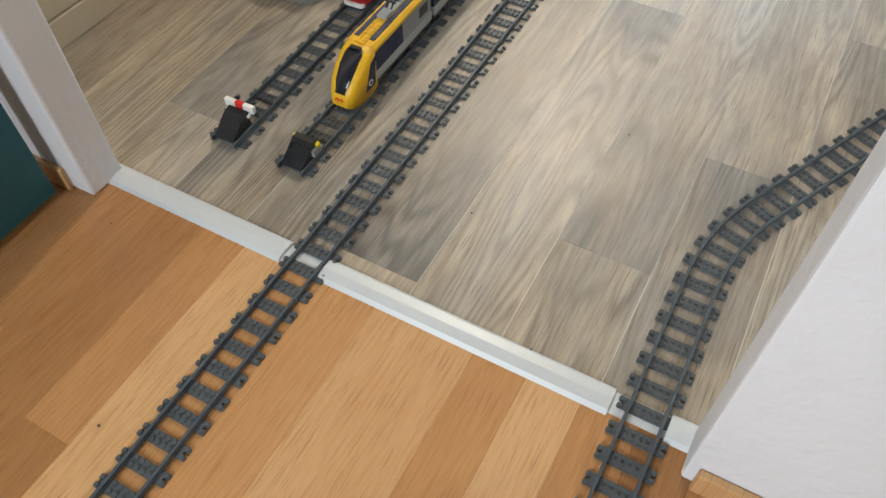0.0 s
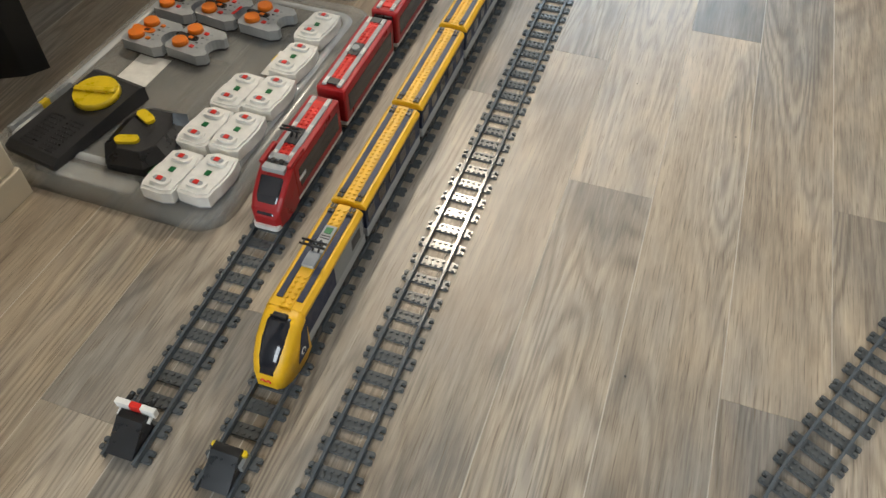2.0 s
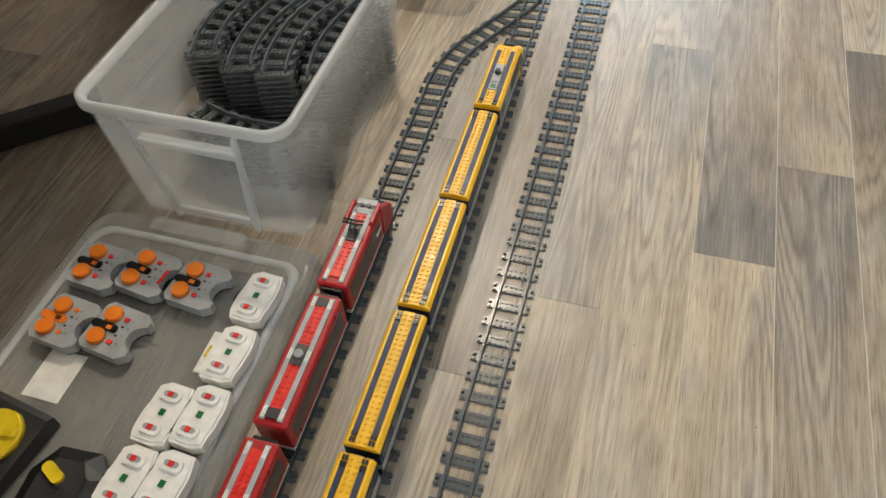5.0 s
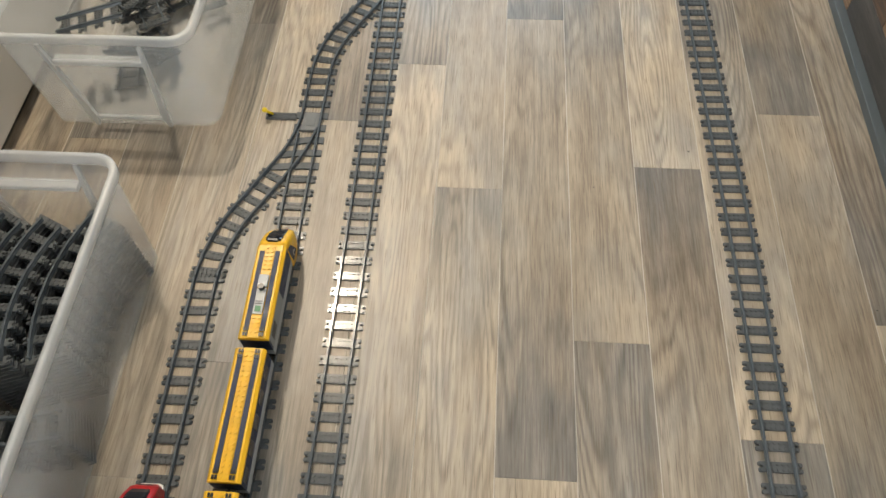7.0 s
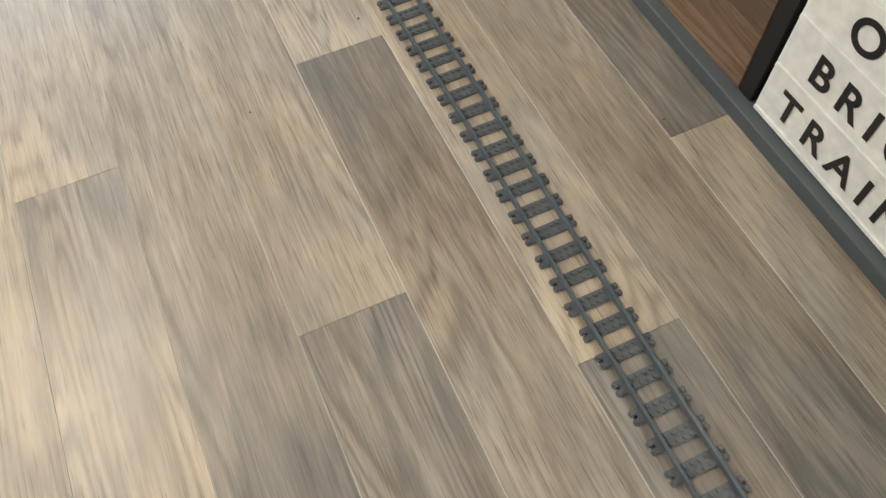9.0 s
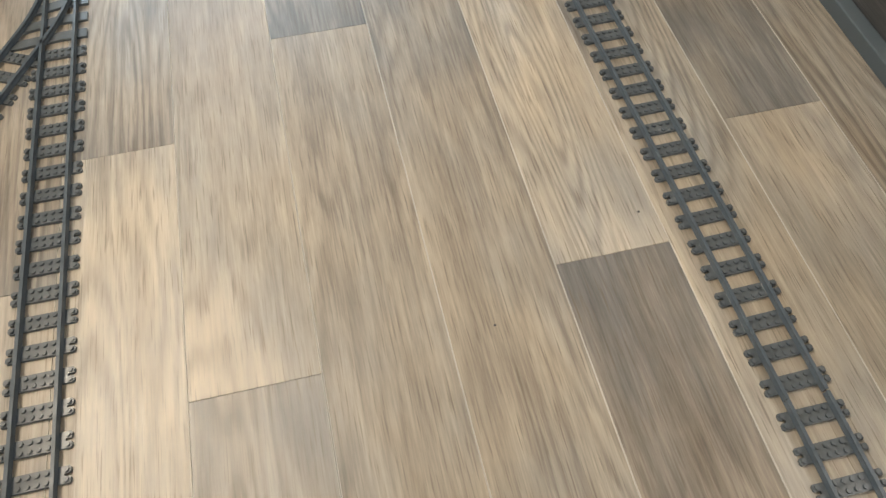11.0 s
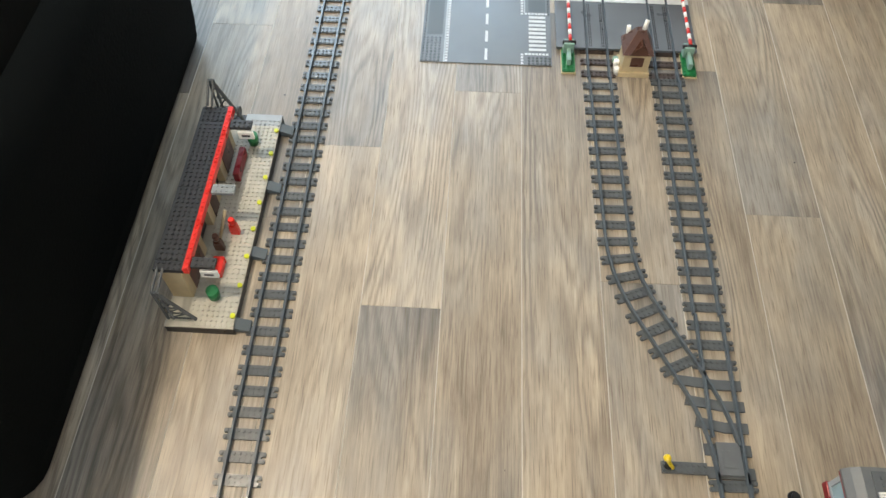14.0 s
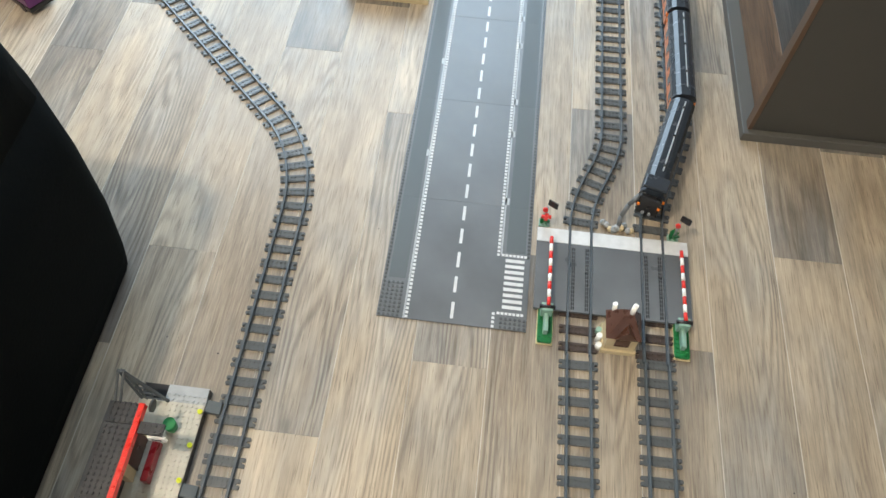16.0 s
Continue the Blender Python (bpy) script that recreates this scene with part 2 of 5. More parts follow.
def part(name, bm, material, parent=None, label="", at=None):
    ob = new(name, bm if isinstance(bm, bpy.types.Mesh) else mesh_of(bm, name, material))
    ob.parent = parent
    if at is not None:
        ob.matrix_local = at
    if label:
        tagged(ob, label)
    return ob


def thing(name, label, category, at=None, group=""):
    ob = new(name)
    ob.empty_display_size = 0.02
    if at is not None:
        ob.matrix_world = at
    return tagged(ob, label, category, group)


def solid(name, bm, material, label, category="", kind="", group=""):
    return tagged(part(name, bm, material), label, category, group, kind)


def B():
    return bmesh.new()


S = 0.008  # one stud

# ---- the shell of the two rooms ----
YW0, YW1 = -1.312, -1.256
solid("floor", box(B(), -2.6, -1.27, -0.06, 2.6, 4.5, -0.012), OAK, "subfloor of grey oak laminate under the planks", "floor", "structure")
solid("floor_hall", box(B(), -2.6, -4.0, -0.06, 2.6, -1.27, -0.012), BEECH, "subfloor of orange beech parquet in the hall", "floor", "structure")
solid("wall_door_west", box(B(), -1.55, YW0, 0, -0.322, YW1, 2.5, 0.004), WALLW, "rough white plastered wall beside the doorway", "wall", "structure")
solid("wall_door_east", box(B(), 0.493, YW0, 0, 2.6, YW1, 2.5, 0.004), WALLW, "rough white plastered wall beside the doorway", "wall", "structure")
solid("wall_door_lintel", box(B(), -0.322, YW0, 2.05, 0.493, YW1, 2.5), WALLW, "white plaster above the doorway", "wall", "structure")
# out of view; the dark grey here only weakens the bounced light
solid("wall_west", box(B(), -1.65, -4.0, 0, -1.55, 4.5, 2.5), WALLP, "plain wall, darkened to cut bounced light", "wall", "structure")
solid("wall_east", box(B(), 2.6, -4.1, 0, 2.7, 4.6, 2.5), WALLP, "plain wall, darkened to cut bounced light", "wall", "structure")
bm = B()
for x0, z0, x1, z1 in ((-2.6, 0, -1.5, 2.5), (0.7, 0, 2.6, 2.5), (-1.5, 0, 0.7, 0.36), (-1.5, 2.34, 0.7, 2.5)):
    box(bm, x0, 4.5, z0, x1, 4.6, z1)
solid("wall_north", bm, WALLP, "plain wall round a wide window, darkened to cut bounced light", "wall", "structure")
bm = B()
for x0, z0, x1, z1 in ((-2.6, 0, -0.85, 2.5), (0.35, 0, 2.6, 2.5), (-0.85, 0, 0.35, 0.85), (-0.85, 2.15, 0.35, 2.5)):
    box(bm, x0, -4.1, z0, x1, -4.0, z1)
solid("wall_south", bm, WALLP, "plain hall wall round a window, darkened to cut bounced light", "wall", "structure")
solid("ceiling", box(B(), -2.7, -4.1, 2.5, 2.7, 4.6, 2.6), WALLP, "plain ceiling over both rooms, darkened to cut bounced light", "ceiling", "structure")
bm = prism(B(), [(-1.284, 0.0), (-1.279, 0.0045), (-1.266, 0.0065), (-1.253, 0.0045), (-1.248, 0.0)], "x", -0.346, -0.036)
prism(bm, [(-1.284, 0.0), (-1.279, 0.0045), (-1.266, 0.0065), (-1.253, 0.0045), (-1.248, 0.0)], "x", 0.022, 0.402)
prism(bm, [(-1.284, 0.0), (-1.279, 0.0045), (-1.266, 0.0065), (-1.253, 0.0045), (-1.248, 0.0)], "x", 0.466, 0.497)
prism(bm, [(-1.280, 0.0), (-1.270, 0.0012), (-1.252, 0.0)], "x", -0.036, 0.022)
prism(bm, [(-1.280, 0.0), (-1.270, 0.0012), (-1.252, 0.0)], "x", 0.402, 0.466)
solid("threshold_strip", bm, STRIP, "white lacquered threshold strip cut out under the tracks", "threshold", "structure")
solid("baseboard_hall_west", box(B(), -0.60, YW0 - 0.008, 0.0005, -0.322 - 0.035, YW0 - 0.0005, 0.04, 0.002), BEECH, "beech wood baseboard on the hall wall", "baseboard", "structure")
solid("baseboard_hall_east", box(B(), 0.505, YW0 - 0.010, 0.0005, 1.6, YW0 - 0.0005, 0.04, 0.002), BEECH, "beech wood baseboard on the hall wall", "baseboard", "structure")

# ---- tracks ----


def sleeper_mesh(name="sleeper", brown=False):
    """Two studs wide: two knobs with a notch outside each rail, a raised studded bar between the rails."""
    bm = B()
    for sx in (-1, 1):
        box(bm, min(sx * 0.0175, sx * 0.0268), -0.0079, 0, max(sx * 0.0175, sx * 0.0268), 0.0079, 0.0030)
        for y in (-0.0046, 0.0046):
            knob = [(sx * 0.0268, y - 0.0033), (sx * 0.0312, y - 0.0033), (sx * 0.0326, y - 0.0018), (sx * 0.0326, y + 0.0018), (sx * 0.0312, y + 0.0033), (sx * 0.0268, y + 0.0033)]
            prism(bm, knob, "z", 0.0, 0.0032)
            stud(bm, sx * 0.0287, y, 0.0032, 0.0024, 0.0018, 8)
    box(bm, -0.0175, -0.0079, 0, 0.0175, 0.0079, 0.0034)
    for x in (-0.012, -0.004, 0.004, 0.012):
        for y in (-0.0042, 0.0042):
            stud(bm, x, y, 0.0034, 0.0025, 0.0019, 8)
    return mesh_of(bm, name, TIEBROWN if brown else GREY)


SLEEPER, SLEEPER_BROWN = sleeper_mesh(), sleeper_mesh(brown=True)
RAIL = [(-0.0021, 0.0), (0.0021, 0.0), (0.0021, 0.0012), (0.0009, 0.0042), (0.0019, 0.0062), (0.0017, 0.0078), (-0.0017, 0.0078), (-0.0019, 0.0062), (-0.0009, 0.0042), (-0.0021, 0.0012)]
GAUGE = 0.0196


def sweep(bm, pts, off, section, z=0.0032):
    """A rail beside a line of (x, y, heading)."""
    rings = []
    for x, y, h in pts:
        nx, ny = math.cos(h), -math.sin(h)
        rings.append([bm.verts.new((x + (off + u) * nx, y + (off + u) * ny, z + w)) for u, w in section])
    n = len(section)
    for a, b in zip(rings, rings[1:]):
        for i in range(n):
            bm.faces.new((a[i], a[(i + 1) % n], b[(i + 1) % n], b[i]))
    bm.faces.new(rings[0][::-1]), bm.faces.new(rings[-1])
    return bm


def line(x, y, heading, moves, step=0.016):
    """A centre line from a start: moves of (length, turn in degrees to the right). Heading 0 is +y."""
    out, h = [(x, y, radians(heading))], radians(heading)
    for length, turn in moves:
        n = max(1, round(length / step))
        for _ in range(n):
            h += radians(turn) / n / 2
            x, y = x + length / n * math.sin(h), y + length / n * math.cos(h)
            h += radians(turn) / n / 2
            out.append((x, y, h))
    return out


def lay(pts, label, group, skip=(), brown=(), sleepers=True):
    """Cuts a centre line into track pieces of sixteen studs, each with two rails and four sleepers."""
    n = 8
    for k in range(0, len(pts) - 1, n):
        seg = pts[k:k + n + 1]
        if len(seg) < 2:
            break
        x, y, h = seg[len(seg) // 2]
        if any(a <= y <= b for a, b in skip):
            continue
        curved = abs(seg[-1][2] - seg[0][2]) > radians(2)
        t = thing("curved_track" if curved else "straight_track", label if not curved else label.replace("straight", "curved"), "toy track", pose(x, y, 0), group)
        loc = [(a - x, b - y, c) for a, b, c in seg]
        for off in (-GAUGE, GAUGE):
            part("rail", sweep(B(), loc, off, RAIL), RAILM, t)
        for i in range(1, len(loc), 2):
            a, b, c = loc[i]
            part("sleeper", SLEEPER_BROWN if any(p <= y + b <= q for p, q in brown) else SLEEPER, None, t, at=Matrix.Translation((a, b, 0)) @ Matrix.Rotation(-c, 4, "Z"))


STRAIGHT = "dark grey studded straight toy train track"
lay(line(0, -1.808, 0, [(4.0, 0), (0.128, -20), (0.128, -25), (0.128, 0), (0.128, 0), (0.128, 0), (0.128, 0), (0.128, 0)]), STRAIGHT, "main line track pieces", skip=((0.885, 1.13),))
# the two sidings
lay(line(-0.1125, -1.152, -0.55, [(1.536, 0)]), STRAIGHT, "siding track pieces")
lay(line(-0.228, -1.152, -1.15, [(1.392, 0)]), STRAIGHT, "siding track pieces")


def ess(x, y, heading, side):
    """From a switch's toe to the line sixteen studs aside."""
    return line(x, y, heading, [(0.1504, side * 27), (0.128, 0), (0.1504, -side * 27)])


def switch(x, y, heading, side, label, lever_side):
    """A switch whose toe is at x, y; it opens towards the heading and turns off to the given side."""
    t = thing("switch_track", label, "toy switch", pose(x, y, 0, 0, 0, -heading), "track switches")
    main, turn = line(0, 0, 0, [(0.256, 0)]), ess(0, 0, 0, side)
    turn_in = turn[:17]
    for pts, off in ((main, -side * GAUGE), (main[4:], side * GAUGE), (turn_in, side * GAUGE), (turn_in[3:], -side * GAUGE)):
        part("rail", sweep(B(), pts, off, RAIL), RAILM, t)
    bm = B()
    box(bm, -0.0165, 0.012, 0.0, 0.0165, 0.058, 0.0066, 0.0008)
    box(bm, -0.010, 0.022, 0.0066, 0.010, 0.046, 0.0074, 0.0004)
    part("point_plate", bm, DGREY, t, "smooth grey point plate")
    for i in range(1, 16, 2):
        a, b, c = turn[min(i, len(turn) - 1)]
        if i < 4:
            part("sleeper", box(B(), -0.032, main[i][1] - 0.0079, 0, 0.032, main[i][1] + 0.0079, 0.0034), GREY, t)
        elif i < 11:
            bm = B()
            lo, hi = min(-0.032, a * 1.0 - 0.030), max(0.032, a + 0.030)
            if side < 0:
                prism(bm, [(0.033, main[i][1] - 0.0075), (0.0, main[i][1] - 0.0075), (lo, b - 0.002), (lo + 0.004, b + 0.012), (0.0, main[i][1] + 0.0075), (0.033, main[i][1] + 0.0075)], "z", 0.0, 0.0036)
            else:
                prism(bm, [(-0.033, main[i][1] - 0.0075), (0.0, main[i][1] - 0.0075), (hi, b - 0.002), (hi - 0.004, b + 0.012), (0.0, main[i][1] + 0.0075), (-0.033, main[i][1] + 0.0075)], "z", 0.0, 0.0036)
            part("sleeper", bm, GREY, t)
        else:
            part("sleeper", SLEEPER, None, t, at=pose(0, main[i][1], 0))
            part("sleeper", SLEEPER, None, t, at=Matrix.Translation((a, b, 0)) @ Matrix.Rotation(-c, 4, "Z"))
    bm = B()
    u = lever_side
    box(bm, min(u * 0.032, u * 0.094), 0.012, 0, max(u * 0.032, u * 0.094), 0.028, 0.0048, 0.0005)
    for k in range(4, 12):
        for v in (0.016, 0.024):
            stud(bm, u * (k * S + 0.003), v, 0.0048, n=6)
    part("lever_arm", bm, GREY, t)
    bm = tube(B(), (u * 0.086, 0.020, 0.004), (u * 0.086, 0.020, 0.011), 0.0052, 10)
    part("lever_base", bm, BLACK, t)
    bm = tube(B(), (u * 0.080, 0.018, 0.007), (u * 0.090, 0.024, 0.022), 0.0028, 8)
    bmesh.ops.create_uvsphere(bm, u_segments=10, v_segments=6, radius=0.0055, matrix=Matrix.Translation((u * 0.091, 0.025, 0.026)))
    part("lever", bm, BRIGHT, t, "yellow switch lever with a round knob")
    rest = turn[16:]
    lay([(x + a * math.cos(radians(heading)) + b * math.sin(radians(heading)), y - a * math.sin(radians(heading)) + b * math.cos(radians(heading)), c + radians(heading)) for a, b, c in rest], STRAIGHT, "switch exit track pieces")
    return t


switch(0.0, 1.136, 180, 1, "dark grey switch joining the siding to the main line", 1)
switch(-0.128, 0.640, 180, 1, "dark grey switch between the two sidings", 1)
lay(line(-0.128, 0.640, 0, [(0.096, 0)]), STRAIGHT, "siding track pieces")
# the outer line along the furniture
RX = 0.662
lay(line(0.437, -1.664, 0.5, [(0.594, 0), (0.16, 26), (0.39, 0), (0.16, -26.5)]), STRAIGHT, "outer line track pieces")
lay(line(0.686, -0.412, 0, [(0.744, 0)]), STRAIGHT, "outer line track pieces")
lay(line(0.686, 0.333, -1.2, [(0.896, 0)]), STRAIGHT, "outer line track pieces")
switch(0.667, 1.214, 0, -1, "dark grey switch opening towards the level crossing", -1)
lay(line(RX + 0.003, 1.470, -0.4, [(0.50, 0)]), STRAIGHT, "outer line track pieces")
lay(line(0.539, 1.618, -1.1, [(0.352, 0)]), STRAIGHT, "inner line track pieces")
lay(line(0.531, 2.226, 0, [(0.096, 21), (0.064, 0), (0.096, -21), (0.64, 0)]), STRAIGHT, "inner line track pieces")
lay(line(0.660, 2.226, 0, [(0.096, 16), (0.128, 0), (0.096, -16), (0.64, 0)]), STRAIGHT, "outer line track pieces")

# ---- furniture ----


def loft(bm, rings, cap=True):
    vs = [[bm.verts.new(p) for p in r] for r in rings]
    n = len(vs[0])
    for a, b in zip(vs, vs[1:]):
        for i in range(n):
            f = bm.faces.new((a[i], a[(i + 1) % n], b[(i + 1) % n], b[i]))
            f.smooth = True
    if cap:
        bm.faces.new(vs[0][::-1]), bm.faces.new(vs[-1])
    return bm


def ring(x0, y0, x1, y1, r, z):
    return [(x, y, z) for x, y in rounded(x0, y0, x1, y1, r, 5)]


t = thing("sofa", "black leatherette sofa with rounded corners on the oak floor", "sofa")
body = ((0.012, -0.004, 0.05), (0.05, 0.002, 0.055), (0.16, 0.012, 0.06), (0.30, 0.016, 0.065), (0.42, 0.014, 0.07))
bm = loft(B(), [ring(-1.5, 1.13 - g, -0.250 + g, 2.08 + g, r, z) for z, g, r in body])
part("body", bm, SOFA, t)
top = ((0.4205, 0.014, 0.07), (0.50, 0.008, 0.075), (0.555, -0.008, 0.075), (0.585, -0.036, 0.06), (0.598, -0.075, 0.05), (0.602, -0.13, 0.04))
bm = loft(B(), [ring(-1.5, 1.13 - g, -0.250 + g, 2.08 + g, r, z) for z, g, r in top])
part("armrest_cushion", bm, SOFA, t)
for x in (-1.4, -0.36):
    for y in (1.22, 2.0):
        part("foot", box(B(), x - 0.02, y - 0.02, 0, x + 0.02, y + 0.02, 0.012), BLACKSTEEL, t)
t = thing("cream_cabinet", "cream lacquered tall cabinet standing by the doorway", "cabinet")
part("body", box(B(), -1.3, -1.25, 0.05, -0.603, -0.838, 1.4, 0.003), CREAM, t)
part("plinth", box(B(), -1.3, -1.25, 0.0, -0.600, -0.834, 0.048, 0.002), CREAM, t)
t = thing("white_cabinet", "white lacquered low cabinet on short feet behind the storage bins", "cabinet")
part("body", box(B(), -1.15, 0.368, 0.03, -0.712, 1.7, 0.75, 0.004), WHITEFURN, t)
part("plinth", box(B(), -1.12, 0.40, 0.0, -0.735, 1.68, 0.029), UMBER, t)
part("drawer_front", box(B(), -1.14, 0.362, 0.20, -0.722, 0.367, 0.46, 0.001), WHITEFURN, t)
t = thing("door_1", "teal lacquered door leaf standing open in the hall", "door")
tagged(t, kind="structure")
part("leaf", box(B(), -0.40, -2.15, 0.012, -0.360, -1.335, 1.98, 0.003), TEAL, t)

t = thing("wall_unit", "dark wall unit with barn wood front and grey base board", "cabinet")
part("base_board", box(B(), 0.966, -0.75, 0.0, 1.45, 1.42, 0.022, 0.002), SLATE, t)
part("back", box(B(), 1.40, -0.75, 0.022, 1.45, 1.42, 0.385), UMBER, t)
part("top_board", box(B(), 0.972, -0.75, 0.385, 1.45, 1.42, 0.41, 0.002), SLATE, t)
for y in (-0.75, 0.20, 1.40):
    part("divider", box(B(), 0.985, y, 0.0222, 1.398, y + 0.022, 0.3845), BLACKSTEEL, t)
z = 0.0225
for h, cuts in ((0.085, ((0.6, BARN), (0.95, DARKBARN), (1.3985, BARN))), (0.095, ((0.44, UMBERWOOD), (0.80, BARN), (1.3985, UMBERWOOD))), (0.10, ((0.70, DARKBARN), (1.12, UMBERWOOD), (1.3985, DARKBARN))), (0.09, ((0.50, BARN), (1.0, DARKBARN), (1.3985, BARN)))):
    a = 0.2225
    for b, m in cuts:
        half = (b - a) / 2
        p = box(B(), -h / 2 + 0.0005, -half + 0.0006, -0.008, h / 2 - 0.0005, half - 0.0006, 0.008, 0.0012)
        part("board", p, m, t, at=Matrix.Translation((0.992, (a + b) / 2, z + h / 2)) @ Matrix.Rotation(radians(90), 4, "Y"))
        a = b
    z += h
t = thing("tall_cabinet", "tall dark umber cabinet with brown plank front and dark base board", "cabinet")
part("base_board", box(B(), 0.848, 2.488, 0.0, 1.5, 3.5, 0.022, 0.002), BASEGREY, t)
part("side_panel", box(B(), 0.866, 2.500, 0.0222, 1.5, 2.522, 1.6, 0.001), UMBER, t)
part("edge_strip", box(B(), 0.857, 2.499, 0.0222, 0.8658, 2.523, 1.6, 0.001), EDGEBROWN, t)
z = 0.0225
for i, h in enumerate((0.14, 0.12, 0.15, 0.13, 0.14, 0.15, 0.14, 0.15)):
    p = box(B(), -h / 2 + 0.0005, -0.485, -0.008, h / 2 - 0.0005, 0.485, 0.008, 0.0012)
    part("board", p, DARKBARN if i in (1, 3, 6) else BARN, t, at=Matrix.Translation((0.885, 3.01, z + h / 2)) @ Matrix.Rotation(radians(90), 4, "Y"))
    z += h
part("back", box(B(), 0.90, 2.523, 0.0222, 1.5, 3.5, 1.6), UMBER, t)

t = thing("table", "table with heavy black steel legs, cut by the view", "table")
bm = prism(B(), [(-0.842, -0.630), (-0.800, -0.606), (-0.778, -0.572), (-0.820, -0.596)], "z", 0.0, 0.70)
part("leg", bm, BLACKSTEEL, t)
bm = box(B(), -0.20, -0.022, 0.012, 0.22, 0.022, 0.062, 0.003, pose(-1.02, -0.155, 0, 0, 0, 42))
part("foot_beam", bm, BLACKSTEEL, t)
part("foot_pad", tube(B(), (-0.875, -0.02, 0), (-0.875, -0.02, 0.012), 0.012, 12), LGREY, t)
part("leg", box(B(), -1.06, -0.24, 0.06, -1.01, -0.19, 0.70), BLACKSTEEL, t)
part("tabletop", box(B(), -1.52, -0.80, 0.70, -0.69, 0.34, 0.735, 0.004), BARN, t)

# ---- storage bins ----


def storage_bin(label, x0, y0, x1, y1, h=0.25):
    """An open frosted bin: tapered walls, thick rim and a raised handle recess in its ends."""
    t = thing("storage_bin", label, "storage bin", pose((x0 + x1) / 2, (y0 + y1) / 2, 0))
    a, b = (x1 - x0) / 2, (y1 - y0) / 2
    tp, w = 0.020, 0.003
    out = [ring(-a + tp, -b + tp, a - tp, b - tp, 0.03, 0.004), ring(-a + 0.008, -b + 0.008, a - 0.008, b - 0.008, 0.035, h - 0.02)]
    ins = [ring(-a + 0.008 + w, -b + 0.008 + w, a - 0.008 - w, b - 0.008 - w, 0.033, h - 0.02), ring(-a + tp + w, -b + tp + w, a - tp - w, b - tp - w, 0.028, 0.008)]
    part("tub", loft(B(), out + ins), CLEAR, t)
    rim = [ring(-a + 0.008, -b + 0.008, a - 0.008, b - 0.008, 0.035, h - 0.019), ring(-a, -b, a, b, 0.04, h - 0.017), ring(-a, -b, a, b, 0.04, h - 0.003), ring(-a + 0.003, -b + 0.003, a - 0.003, b - 0.003, 0.038, h), ring(-a + 0.010, -b + 0.010, a - 0.010, b - 0.010, 0.034, h - 0.002), ring(-a + 0.011, -b + 0.011, a - 0.011, b - 0.011, 0.033, h - 0.019)]
    part("rim", loft(B(), rim, False), CLEARRIM, t)
    for s in (-1, 1):
        ye = s * (b - 0.006)
        part("handle_ledge", box(B(), -0.085, min(ye, ye - s * 0.02), h - 0.075, 0.085, max(ye, ye - s * 0.02), h - 0.064, 0.003), CLEARRIM, t)
        # the sunk middle panel of an end wall: two folds that run down to a low arch
        for u in (-1, 1):
            fold = [(u * 0.096, h - 0.024), (u * 0.090, h - 0.024), (u * 0.066, 0.034), (u * 0.072, 0.006), (u * 0.078, 0.006)]
            bm = B()
            lo = [bm.verts.new((px, s * (b - 0.0205 + 0.0125 * pz / h), pz)) for px, pz in fold]
            hi = [bm.verts.new((px, s * (b - 0.0130 + 0.0125 * pz / h), pz)) for px, pz in fold]
            n = len(fold)
            for k in range(n):
                bm.faces.new((lo[k], lo[(k + 1) % n], hi[(k + 1) % n], hi[k]))
            bm.faces.new(lo[::-1]), bm.faces.new(hi)
            part("wall_fold", bm, CLEARRIM, t)
        part("foot_arch", box(B(), -0.066, min(s * (b - 0.0195), s * (b - 0.0125)), 0.026, 0.066, max(s * (b - 0.0195), s * (b - 0.0125)), 0.033, 0.001), CLEARRIM, t)
    return t


storage_bin("frosted clear storage bin full of stacked curved tracks", -0.690, -0.228, -0.333, 0.318)
storage_bin("frosted clear storage bin with loose straight tracks inside", -0.672, 0.566, -0.292, 1.10)


def track_stack(x, y, turn, layers, z0=0.008, r=0.32, arc=44):
    t = thing("curved_track_stack", "stack of dark grey curved toy tracks inside a clear bin", "toy track", pose(x, y, z0, 0, 0, turn), "stacked curved tracks")
    for k in range(layers):
        z = k * 0.0105
        pts = [(r - r * math.cos(a) + (k % 2) * 0.001, r * math.sin(a), a) for a in [radians(-arc / 2 + arc * i / 8) for i in range(9)]]
        if k == layers - 1:
            for off in (-GAUGE, GAUGE):
                part("rail", sweep(B(), pts, off, RAIL, z + 0.0032), RAILM, t)
            for px, py, a in pts[::1]:
                part("sleeper", SLEEPER, None, t, at=Matrix.Translation((px, py, z)) @ Matrix.Rotation(-a, 4, "Z") @ Matrix.Diagonal((1, 0.8, 1, 1)))
        else:
            bm = B()
            for off in (-GAUGE, GAUGE):
                sweep(bm, pts, off, [(-0.002, 0), (0.002, 0), (0.002, 0.0075), (-0.002, 0.0075)], z + 0.0032)
            for px, py, a in pts:
                m = Matrix.Translation((px, py, z)) @ Matrix.Rotation(-a, 4, "Z")
                box(bm, -0.0318, -0.0064, 0, 0.0318, 0.0064, 0.0034, 0, m)
            tagged(part("track_layer", bm, GREY, t), kind="stuff")
    return t


